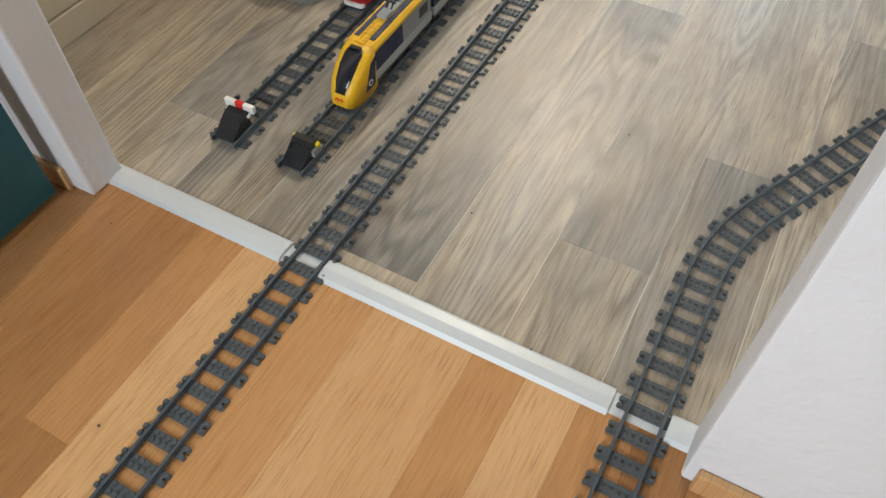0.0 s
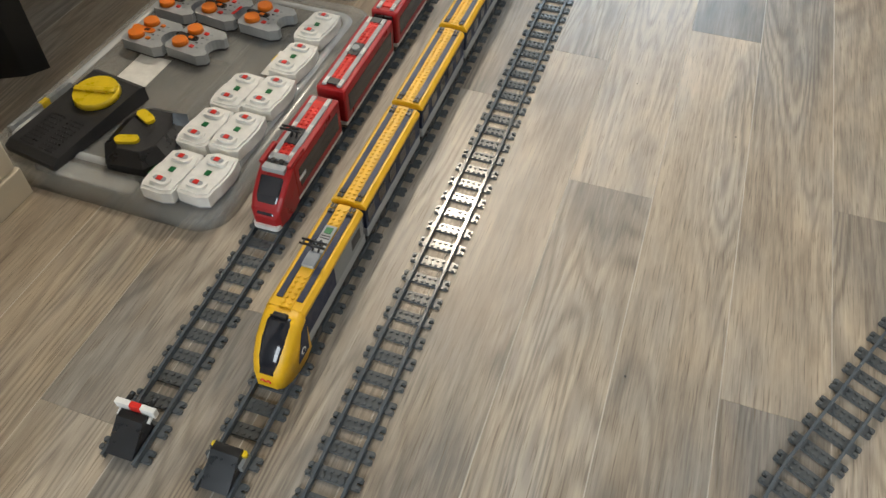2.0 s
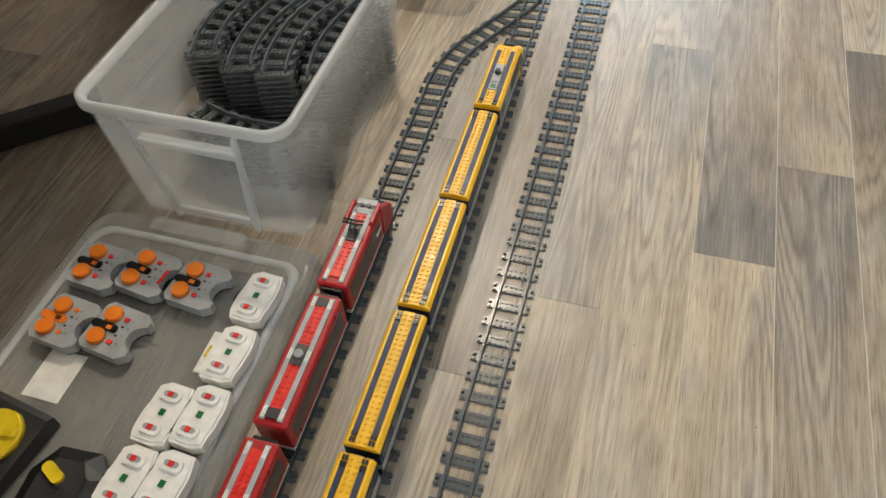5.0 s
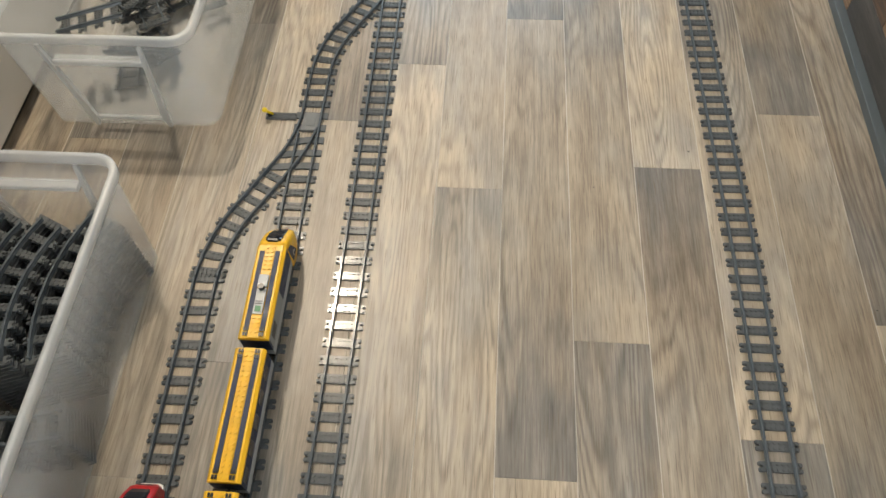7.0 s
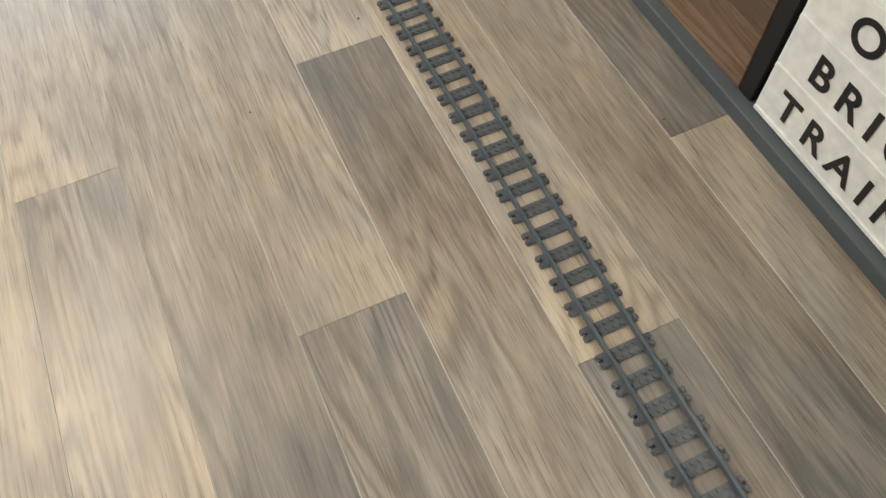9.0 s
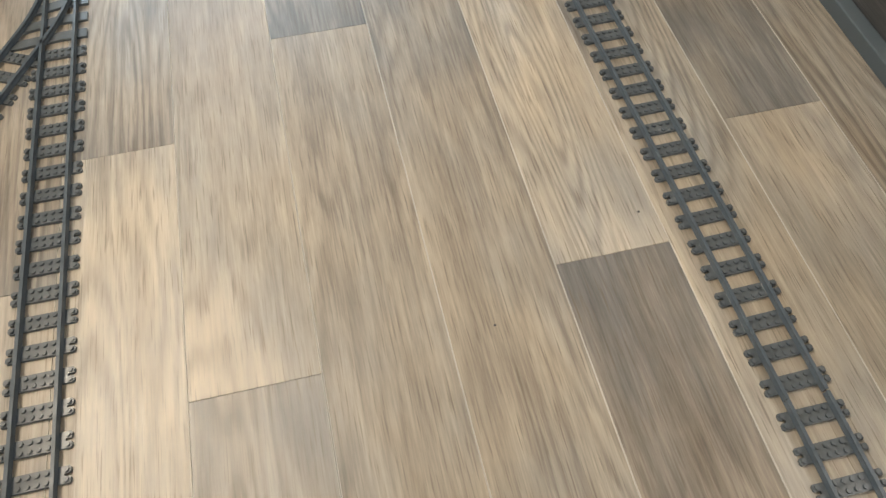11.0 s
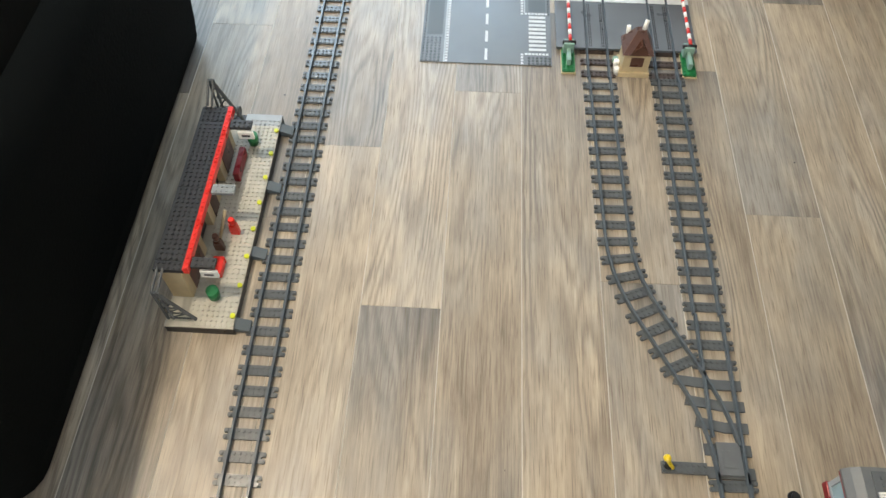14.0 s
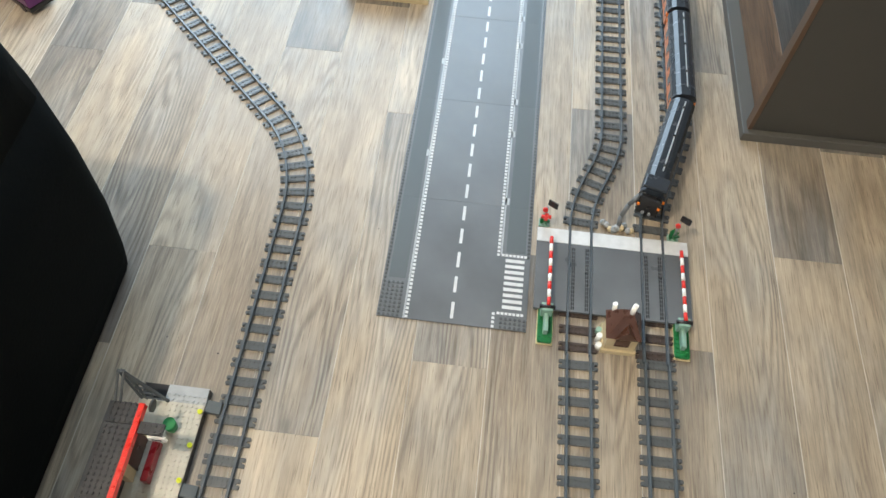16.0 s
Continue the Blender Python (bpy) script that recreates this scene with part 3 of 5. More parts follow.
for i, (x, y) in enumerate(((-0.632, 0.140), (-0.558, 0.128), (-0.484, 0.115), (-0.411, 0.135))):
    track_stack(x, y, -3, 16 - (i % 2))
track_stack(-0.485, -0.085, 88, 10)
rng = random.Random(4)
for i in range(14):
    t = thing("straight_track", "dark grey straight toy track lying loose in a clear bin", "toy track", pose(rng.uniform(-0.57, -0.40), rng.uniform(0.70, 0.98), 0.012 + 0.011 * i, rng.uniform(-6, 6), rng.uniform(-5, 5), rng.uniform(0, 180)), "loose tracks in the bin")
    pts = [(0, -0.064, 0), (0, 0.064, 0)]
    for off in (-GAUGE, GAUGE):
        part("rail", sweep(B(), pts, off, RAIL), RAILM, t)
    for k in range(4):
        part("sleeper", SLEEPER, None, t, at=pose(0, -0.048 + 0.032 * k, 0))

# ---- lid with controllers ----
t = thing("bin_lid", "clear plastic bin lid lying flat on the floor under the controllers", "lid", pose(-0.512, -0.522, 0))
rings = [ring(-0.214, -0.304, 0.214, 0.290, 0.05, 0.0), ring(-0.210, -0.300, 0.210, 0.286, 0.05, 0.014), ring(-0.203, -0.292, 0.203, 0.279, 0.046, 0.020), ring(-0.190, -0.278, 0.190, 0.266, 0.04, 0.022)]
part("panel", loft(B(), rings), LIDM, t)
rings = [ring(-0.188, -0.248, 0.188, 0.248, 0.035, 0.0225), ring(-0.184, -0.244, 0.184, 0.244, 0.035, 0.0255), ring(-0.176, -0.236, 0.176, 0.236, 0.03, 0.0255), ring(-0.174, -0.234, 0.174, 0.234, 0.03, 0.0225)]
part("raised_ridge", loft(B(), rings, False), CLEARRIM, t)
for s in (-1, 1):
    part("clip_recess", prism(B(), rounded(-0.10, s * 0.272 - 0.016, 0.07, s * 0.272 + 0.012, 0.01), "z", 0.0205, 0.0245), LIDM, t)
part("label_sticker", box(B(), -0.116, -0.066, 0.0226, -0.056, 0.012, 0.0232), WHITE, t, "blank white paper sticker")
part("label_sticker", box(B(), 0.105, 0.03, 0.0226, 0.150, 0.10, 0.0232), WHITE, t, "blank white paper sticker")
ZL = 0.0235


def disc(bm, x, y, z0, z1, r, n=20, r2=None):
    return tube(bm, (x, y, z0), (x, y, z1), r, n, r2)


def speed_remote(x, y, turn, orange=False):
    t = thing("remote_control", "grey toy remote with two orange dials on the clear lid", "remote control", pose(x, y + 0.009, ZL, 0, 0, turn) @ Matrix.Diagonal((1.12, 1.12, 1, 1)), "grey remotes on the lid")
    out = [(-0.030, -0.036), (0.026, -0.036), (0.037, -0.027)]
    out += [(0.040 - 0.019 * math.cos(a), 0.019 * math.sin(a)) for a in [radians(-80 + 160 * i / 8) for i in range(9)]]
    out += [(0.037, 0.027), (0.026, 0.036), (-0.030, 0.036), (-0.037, 0.028), (-0.037, -0.028)]
    part("body", prism(B(), out, "z", 0.004, 0.022), LGREY, t)
    part("base", prism(B(), [(p * 0.96, q * 0.96) for p, q in out], "z", 0.0, 0.0042), DARK, t)
    for s in (-1, 1):
        d = disc(B(), -0.016, s * 0.018, 0.0222, 0.030, 0.0125, 20, 0.0112)
        part("dial", d, ORANGE, t, "orange ribbed dial")
        part("direction_switch", box(B(), 0.002, s * 0.018 - 0.003, 0.0222, 0.009, s * 0.018 + 0.003, 0.0245, 0.0005), BRED if not orange else ORANGE, t)
        part("indicator", box(B(), 0.004, s * 0.007 - 0.0012, 0.0222, 0.008, s * 0.007 + 0.0012, 0.0226), BLACK, t)
    part("badge", prism(B(), rounded(-0.0375, -0.0058, 0.003, 0.0058, 0.005), "z", 0.0222, 0.0236), ORANGE if orange else BLACK, t)
    part("badge_mark", box(B(), -0.014, -0.003, 0.0237, -0.006, 0.003, 0.0242), ORANGE if not orange else BROWN, t)
    for k in range(4):
        part("arrow_mark", box(B(), 0.012, -0.018 + k * 0.012, 0.0221, 0.016, -0.0155 + k * 0.012, 0.0225), MGREY, t)


for x, y, a, o in ((-0.628, -0.378, -5, 0), (-0.546, -0.370, -8, 0), (-0.459, -0.372, -6, 0), (-0.622, -0.482, -6, 1), (-0.538, -0.478, -8, 0)):
    speed_remote(x, y, a, o)
part("red_mark", box(B(), 0.022, -0.012, 0.0222, 0.027, 0.012, 0.0228), BRED, [o for o in bpy.data.objects if o.name.startswith("remote_control")][1])


def receiver_box(x, y, turn, extra=None):
    t = thing("battery_box", "white toy battery box with red slide switches on the clear lid", "battery box", pose(x, y, ZL, 0, 0, turn), "white boxes on the lid")
    t.scale = (1.10, 1.07, 1.0)
    out = [(-0.019, -0.042), (0.010, -0.042), (0.024, -0.036), (0.024, -0.020), (0.0255, -0.012), (0.0255, 0.014), (0.024, 0.024), (0.019, 0.042), (-0.012, 0.042), (-0.024, 0.034), (-0.024, 0.010), (-0.0255, 0.002), (-0.0255, -0.016), (-0.024, -0.030)]
    bm = prism(B(), out, "z", 0.004, 0.022)
    prism(bm, [(a * 0.88, b * 0.9) for a, b in out], "z", 0.022, 0.0245)
    part("case", bm, WHITE, t)
    part("base", prism(B(), [(a * 0.95, b * 0.97) for a, b in out], "z", 0, 0.0041), LGREY, t)
    for y0 in (-0.023, 0.024):
        part("switch_dome", prism(B(), rounded(-0.015, y0 - 0.0085, 0.013, y0 + 0.0085, 0.007), "z", 0.0247, 0.029), WHITE, t)
        part("switch_slot", prism(B(), rounded(-0.0105, y0 - 0.0038, 0.0085, y0 + 0.0038, 0.0036), "z", 0.0291, 0.0296), LGREY, t)
        part("slide_switch", box(B(), -0.0045, y0 - 0.0036, 0.0296, 0.0025, y0 + 0.0036, 0.0312, 0.0004), BRED, t)
    part("button", box(B(), -0.0035, -0.004, 0.0246, 0.0035, 0.0045, 0.0262), GREEN, t)
    if extra:
        part("plug", box(B(), -0.033, -0.012, 0.004, -0.024, 0.006, 0.016, 0.001), extra, t)


for i, (x, y) in enumerate(((-0.395, -0.766), (-0.343, -0.756), (-0.403, -0.664), (-0.352, -0.658), (-0.402, -0.570), (-0.351, -0.560), (-0.358, -0.462), (-0.362, -0.362))):
    receiver_box(x, y, -4, GREEN if i == 0 else BRIGHT if i == 6 else BLACK if i == 7 else None)

t = thing("train_controller", "large charcoal train speed controller with a yellow dial", "controller", pose(-0.597, -0.704, ZL, 0, 0, -9))
part("case", prism(B(), [(-0.097, 0.0), (0.097, 0.0), (0.097, 0.024), (0.088, 0.028), (-0.085, 0.016), (-0.097, 0.010)], "x", -0.060, 0.040), DARK, t)
slope = Matrix.Translation((-0.008, 0.045, 0.0255)) @ Matrix.Rotation(math.atan2(0.012, 0.173), 4, "X")
part("dial", disc(B(), 0, 0, 0.0005, 0.010, 0.037, 32, 0.035), BRIGHT, t, "yellow round speed dial", at=slope)
part("dial_grip", box(B(), -0.034, -0.005, 0.010, 0.034, 0.005, 0.015, 0.002, Matrix.Rotation(radians(20), 4, "Z")), BRIGHT, t, at=slope)
bm = B()
for i in range(9):
    for j in range(5):
        for s in (-1, 1):
            x, y = -0.010 + s * 0.019 + (j - 2) * 0.006, -0.080 + i * 0.008
            disc(bm, x, y, 0.0, 0.0006, 0.0018, 6)
part("vent_dots", bm, BLACK, t, at=Matrix.Translation((0, 0, 0.0222)) @ Matrix.Rotation(math.atan2(0.012, 0.173), 4, "X"))
t = thing("stud_ruler", "narrow strip of grey and yellow bricks beside the controller", "toy bricks", pose(-0.690, -0.690, 0.0226, 0, 0, -6))
for i in range(8):
    bm = box(B(), -0.004, -0.064 + i * 0.016, 0, 0.004, -0.0482 + i * 0.016, 0.0096)
    stud(bm, 0, -0.060 + i * 0.016, 0.0096), stud(bm, 0, -0.052 + i * 0.016, 0.0096)
    part("brick", bm, BRIGHT if i == 4 else LGREY, t)
t = thing("octagonal_remote", "black octagonal toy remote with two yellow buttons", "remote control", pose(-0.478, -0.708, ZL, 0, 0, 4))
oct_ = [(-0.054, -0.030), (-0.030, -0.066), (0.030, -0.066), (0.054, -0.035), (0.054, 0.035), (0.030, 0.066), (-0.030, 0.066), (-0.054, 0.030)]
rings = [[(a, b, 0.0) for a, b in oct_], [(a, b, 0.014) for a, b in oct_], [(a * 0.62, b * 0.72, 0.027) for a, b in oct_]]
part("case", loft(B(), rings), BLACK, t)
for f in t.children[0].data.polygons:
    f.use_smooth = False
part("top_plate", prism(B(), [(a * 0.6, b * 0.7) for a, b in oct_], "z", 0.0271, 0.0278), DARK, t)
for y, a in ((-0.028, 15), (0.026, -30)):
    part("button", prism(B(), rounded(-0.018, -0.008, 0.018, 0.008, 0.0075), "z", 0.0279, 0.033), BRIGHT, t, "yellow oval button", at=pose(-0.012, y, 0, 0, 0, a))
bm = B()
for i in range(4):
    for j in range(4):
        disc(bm, -0.008 + i * 0.006, -0.010 + j * 0.006, 0.0279, 0.0283, 0.0014, 6)
part("speaker_holes", bm, BLACK, t)
part("infrared_window", box(B(), 0.0545, -0.022, 0.003, 0.056, 0.022, 0.013), GLASS, t)

# ---- trains ----


def section(hw, z0, z1, round_=0.006):
    """Half-rounded cross section of a train body."""
    return [(-hw, z0), (hw, z0), (hw, z1 - round_), (hw - round_ * 0.45, z1 - round_ * 0.35), (hw - round_ * 1.3, z1), (-hw + round_ * 1.3, z1), (-hw + round_ * 0.45, z1 - round_ * 0.35), (-hw, z1 - round_)]


def stations(bm, rows):
    """A body lofted through cross sections at several y."""
    return loft(bm, [[(x, y, z) for x, z in section(*r)] for y, *r in rows])


def flat(ob):
    for f in ob.data.polygons:
        f.use_smooth = False
    return ob


def bogie(t, y, material=BLACK):
    b = part("bogie", box(B(), -0.021, y - 0.024, 0.0150, 0.021, y + 0.024, 0.0235, 0.001), material, t)
    for s in (-1, 1):
        for d in (-0.015, 0.015):
            part("wheel", tube(B(), (s * 0.0172, y + d, 0.0195), (s * 0.0222, y + d, 0.0195), 0.0084, 14), BLACK, b)
    return b


def studs_on(bm, xs, y0, y1, z, step=S):
    n = int((y1 - y0) / step)
    for i in range(n):
        for x in xs:
            stud(bm, x, y0 + (i + 0.5) * step, z)
    return bm


def grilles(t, y, z):
    for s in (-1, 1):
        bm = B()
        for k in (-1, 1):
            for q in (-1, 1):
                box(bm, s * 0.0128 + k * 0.0022 - 0.0016, y + q * 0.0042 - 0.0030, z, s * 0.0128 + k * 0.0022 + 0.0016, y + q * 0.0042 + 0.0030, z + 0.0018)
        part("roof_grille", bm, BLACK, t)


def yellow_sides(t, y0, y1):
    part("frame", box(B(), -0.0222, y0, 0.0238, 0.0222, y1, 0.030), DARK, t)
    part("side_skirt", box(B(), -0.0238, y0, 0.0302, 0.0238, y1, 0.046, 0.0008), LGREY, t)
    part("window_band", box(B(), -0.0232, y0, 0.0462, 0.0232, y1, 0.080), NAVY, t)
    n = max(2, int((y1 - y0) / 0.034))
    for i in range(n):
        a = y0 + 0.006 + i * (y1 - y0 - 0.008) / n
        for s in (-1, 1):
            part("window", box(B(), min(s * 0.0232, s * 0.0237), a, 0.053, max(s * 0.0232, s * 0.0237), a + 0.022, 0.073), GLASS, t)


def yellow_roof(t, y0, y1, cut=None):
    part("roof", prism(B(), [(-0.0242, 0.0802), (0.0242, 0.0802), (0.0242, 0.085), (0.0198, 0.0895), (-0.0198, 0.0895), (-0.0242, 0.085)], "y", y0, y1), YELLOW, t)
    for s in (-1, 1):
        part("roof_stripe", box(B(), s * 0.0128 - 0.0038, y0 + 0.012, 0.0896, s * 0.0128 + 0.0038, y1 - 0.012, 0.0909), NAVY, t)
    a, b = (y0, y1)
    bm = box(B(), -0.0078, y0, 0.0896, 0.0078, y1, 0.0912)
    for u, v in ([(a, b)] if cut is None else [(a, cut[0]), (cut[1], b)]):
        studs_on(bm, (-0.004, 0.004), u + 0.002, v, 0.0912)
    part("roof_walkway", bm, YELLOW, t, "yellow studded strip")


def pantograph(t, y, z):
    bm = B()
    for s in (-1, 1):
        tube(bm, (s * 0.004, y, z), (s * 0.004, y + 0.012, z + 0.009), 0.0016, 6)
        tube(bm, (s * 0.004, y + 0.012, z + 0.009), (s * 0.004, y - 0.004, z + 0.016), 0.0015, 6)
    tube(bm, (-0.016, y - 0.004, z + 0.016), (0.016, y - 0.004, z + 0.016), 0.0016, 8)
    tube(bm, (-0.016, y + 0.003, z + 0.016), (0.016, y + 0.003, z + 0.016), 0.0016, 8)
    for s in (-1, 1):
        box(bm, s * 0.012 - 0.001, y - 0.004, z + 0.0152, s * 0.012 + 0.001, y + 0.003, z + 0.0168)
    part("pantograph", bm, BLACK, t, "black folded pantograph")


def yellow_loco(x, y, turn, panto):
    """Nose at the origin, the body runs along +y."""
    L = 0.236
    t = thing("train_engine", "yellow and navy toy passenger engine standing on the siding", "toy train", pose(x, y, 0, 0, 0, turn), "yellow toy train")
    rows = [(0.000, 0.0120, 0.022, 0.036, 0.004), (0.006, 0.0175, 0.018, 0.046, 0.005), (0.018, 0.0215, 0.016, 0.060, 0.006), (0.034, 0.0238, 0.016, 0.074, 0.007), (0.052, 0.0243, 0.016, 0.085, 0.007), (0.066, 0.0243, 0.022, 0.0893, 0.006)]
    part("nose", stations(B(), rows), YELLOW, t)
    rows = [(0.0035, 0.0100, 0.036, 0.0440, 0.004), (0.016, 0.0140, 0.044, 0.0597, 0.004), (0.032, 0.0160, 0.056, 0.0740, 0.004), (0.048, 0.0160, 0.068, 0.0842, 0.004), (0.055, 0.0150, 0.076, 0.0874, 0.004)]
    part("windscreen", stations(B(), rows), GLASS, t, "smoked curved windscreen")
    part("headlight_bar", box(B(), -0.009, 0.052, 0.0862, 0.009, 0.058, 0.0905, 0.001), BLACK, t)
    for s in (-1, 1):
        part("tail_lamp", tube(B(), (s * 0.0036, 0.0040, 0.0340), (s * 0.0036, -0.0012, 0.0335), 0.0032, 12), BRED, t)
        part("lamp_glass", tube(B(), (s * 0.0036, -0.0010, 0.0335), (s * 0.0036, -0.0016, 0.0335), 0.0016, 10), YELLOW, t)
        bm = prism(B(), [(0.034, 0.030), (0.060, 0.030), (0.066, 0.076), (0.052, 0.070)], "x", s * 0.0244, s * 0.0249)
        part("side_swoosh", bm, NAVY, t)
        part("side_ring", tube(B(), (s * 0.0249, 0.048, 0.040), (s * 0.0253, 0.048, 0.040), 0.0052, 16), WHITE, t)
        part("side_ring", tube(B(), (s * 0.0253, 0.048, 0.040), (s * 0.0256, 0.048, 0.040), 0.0032, 16), NAVY, t)
    yellow_sides(t, 0.0662, L)
    for s in (-1, 1):
        part("side_panel", box(B(), min(s * 0.0233, s * 0.0240), 0.146, 0.0464, max(s * 0.0233, s * 0.0240), L - 0.004, 0.0796), MGREY, t, "grey side panel")
        part("side_vent", box(B(), min(s * 0.0241, s * 0.0244), 0.196, 0.055, max(s * 0.0241, s * 0.0244), 0.222, 0.073), DARK, t)
        part("side_flash", box(B(), min(s * 0.0233, s * 0.0238), 0.067, 0.0464, max(s * 0.0233, s * 0.0238), 0.1455, 0.0796), NAVY, t)
    yellow_roof(t, 0.0662, L, (0.120, 0.196))
    part("roof_panel", box(B(), -0.0079, 0.150, 0.0913, 0.0079, 0.196, 0.0935, 0.0006), LGREY, t)
    part("roof_panel", box(B(), -0.0079, 0.126, 0.0913, 0.0079, 0.148, 0.0960, 0.0006), LGREY, t)
    part("roof_screen", box(B(), -0.0046, 0.182, 0.0936, 0.0046, 0.192, 0.0942), GREEN, t, "small green square print")
    for k in range(2):
        part("roof_print", box(B(), -0.006, 0.173 + 0.004 * k, 0.0936, 0.006, 0.1745 + 0.004 * k, 0.0939), DARK, t)
    if panto:
        pantograph(t, 0.148, 0.096)
    else:
        part("roof_knob", tube(B(), (0, 0.150, 0.0935), (0, 0.150, 0.101), 0.005, 12), BLACK, t)
    grilles(t, L - 0.010, 0.0910)
    bogie(t, 0.075), bogie(t, L - 0.045)
    part("coupling", box(B(), -0.008, L, 0.0165, 0.008, L + 0.010, 0.023, 0.001), BLACK, t)
    return t


def yellow_car(x, y, turn):
    L = 0.203
    t = thing("train_car", "yellow roofed navy and grey toy passenger car", "toy train", pose(x, y, 0, 0, 0, turn), "yellow toy train")
    yellow_sides(t, 0, L), yellow_roof(t, 0, L)
    grilles(t, 0.010, 0.0910), grilles(t, L - 0.010, 0.0910)
    bogie(t, 0.042), bogie(t, L - 0.042)
    part("gangway", box(B(), -0.017, L, 0.028, 0.017, L + 0.007, 0.076, 0.001), BLACK, t)
    part("coupling", box(B(), -0.008, L, 0.0165, 0.008, L + 0.010, 0.023, 0.001), BLACK, t)
    return t


def x2(y):
    return -0.1212 - 0.0092 * y


def x1(y):
    return -0.2514 - 0.0203 * y


yellow_loco(x2(-1.022), -1.022, 0.5, True)
for y in (-0.777, -0.562, -0.346, -0.130):
    yellow_car(x2(y), y, 0.5)
yellow_loco(x2(0.326), 0.326, 180.5, False)


def red_shell(t, y0, y1):
    part("frame", box(B(), -0.0225, y0, 0.0190, 0.0225, y1, 0.0240), WHITE, t, "white lower edge")
    part("body", box(B(), -0.0238, y0, 0.0242, 0.0238, y1, 0.084, 0.0035), RED, t)
    for s in (-1, 1):
        part("window_band", box(B(), min(s * 0.0238, s * 0.0242), y0 + 0.012, 0.038, max(s * 0.0238, s * 0.0242), y1 - 0.012, 0.070), GLASS, t)
        part("roof_edge", box(B(), s * 0.0122 - 0.0036, y0 + 0.006, 0.0842, s * 0.0122 + 0.0036, y1 - 0.006, 0.0868, 0.0004), LGREY, t)
        for yy in (y0 + 0.016, (y0 + y1) / 2, y1 - 0.016):
            bm = B()
            for k in range(3):
                box(bm, s * 0.0122 - 0.0026 + k * 0.002, yy - 0.008, 0.0868, s * 0.0122 - 0.0016 + k * 0.002, yy + 0.008, 0.0878)
            part("roof_grille", bm, WHITE, t)
    part("roof_walkway", studs_on(box(B(), -0.0082, y0 + 0.014, 0.0842, 0.0082, y1 - 0.014, 0.0862), (-0.004, 0.004), y0 + 0.018, y1 - 0.018, 0.0862), BRED, t, "red studded strip")


def red_end(x, y, turn):
    L = 0.212
    t = thing("train_engine", "red toy passenger engine with dark windscreen on the siding", "toy train", pose(x, y, 0, 0, 0, turn), "red toy train")
    rows = [(0.000, 0.0150, 0.018, 0.034, 0.003), (0.006, 0.0215, 0.018, 0.046, 0.004), (0.020, 0.0238, 0.018, 0.060, 0.004), (0.042, 0.0242, 0.018, 0.078, 0.004), (0.056, 0.0242, 0.022, 0.085, 0.004)]
    flat(part("nose", stations(B(), rows), RED, t))
    rows = [(0.0018, 0.0130, 0.030, 0.0390, 0.002), (0.018, 0.0165, 0.044, 0.0600, 0.002), (0.038, 0.0170, 0.060, 0.0772, 0.002)]
    flat(part("windscreen", stations(B(), rows), GLASS, t, "dark sloping windscreen"))
    part("bumper", prism(B(), rounded(-0.020, -0.004, 0.020, 0.014, 0.008), "z", 0.0145, 0.0215), WHITE, t, "white rounded bumper")
    part("roof_panel", box(B(), -0.0165, 0.042, 0.0792, 0.0165, 0.054, 0.0868, 0.001), LGREY, t)
    part("roof_panel", box(B(), -0.0165, 0.062, 0.0842, 0.0165, 0.074, 0.0878, 0.001), LGREY, t)
    for s in (-1, 1):
        part("roof_lamp", tube(B(), (s * 0.006, 0.058, 0.084), (s * 0.006, 0.058, 0.090), 0.0034, 10), BLACK, t)
        part("roof_fairing", box(B(), s * 0.0205 - 0.0030, 0.050, 0.0842, s * 0.0205 + 0.0030, 0.092, 0.0905, 0.0012), RED, t)
        part("side_mark", box(B(), min(s * 0.0240, s * 0.0244), 0.066, 0.050, max(s * 0.0240, s * 0.0244), 0.086, 0.056), WHITE, t)
    part("roof_gap", box(B(), -0.0165, 0.0545, 0.0800, 0.0165, 0.0615, 0.0850), BLACK, t)
    part("roof_well", box(B(), -0.0165, 0.0745, 0.0843, 0.0165, 0.094, 0.0856), DARKRED, t)
    red_shell(t, 0.0562, L)
    part("roof_base", box(B(), -0.0084, 0.096, 0.0863, 0.0084, 0.130, 0.0890), DARK, t)
    pantograph(t, 0.108, 0.0890)
    bogie(t, 0.060), bogie(t, L - 0.042)
    part("gangway", box(B(), -0.016, L, 0.026, 0.016, L + 0.006, 0.078, 0.001), BLACK, t)
    return t


def red_car(x, y, turn):
    L = 0.206
    t = thing("train_car", "red toy passenger car with grey roof edges", "toy train", pose(x, y, 0, 0, 0, turn), "red toy train")
    red_shell(t, 0, L)
    part("roof_base", box(B(), -0.0084, L / 2 - 0.016, 0.0863, 0.0084, L / 2 + 0.016, 0.0890), DARK, t)
    part("roof_dome", tube(B(), (0, L / 2, 0.089), (0, L / 2, 0.0925), 0.0065, 16), MGREY, t)
    for y0 in (0.008, L - 0.022):
        part("roof_base", box(B(), -0.0084, y0, 0.0863, 0.0084, y0 + 0.014, 0.0884), DARK, t)
    bogie(t, 0.042), bogie(t, L - 0.042)
    part("gangway", box(B(), -0.016, L, 0.026, 0.016, L + 0.006, 0.078, 0.001), BLACK, t)
    return t


red_end(x1(-0.795), -0.795, 1.15)
red_car(x1(-0.563), -0.563, 1.15)
red_end(x1(-0.126), -0.126, 181.15)

# ---- buffers at the ends of the sidings ----


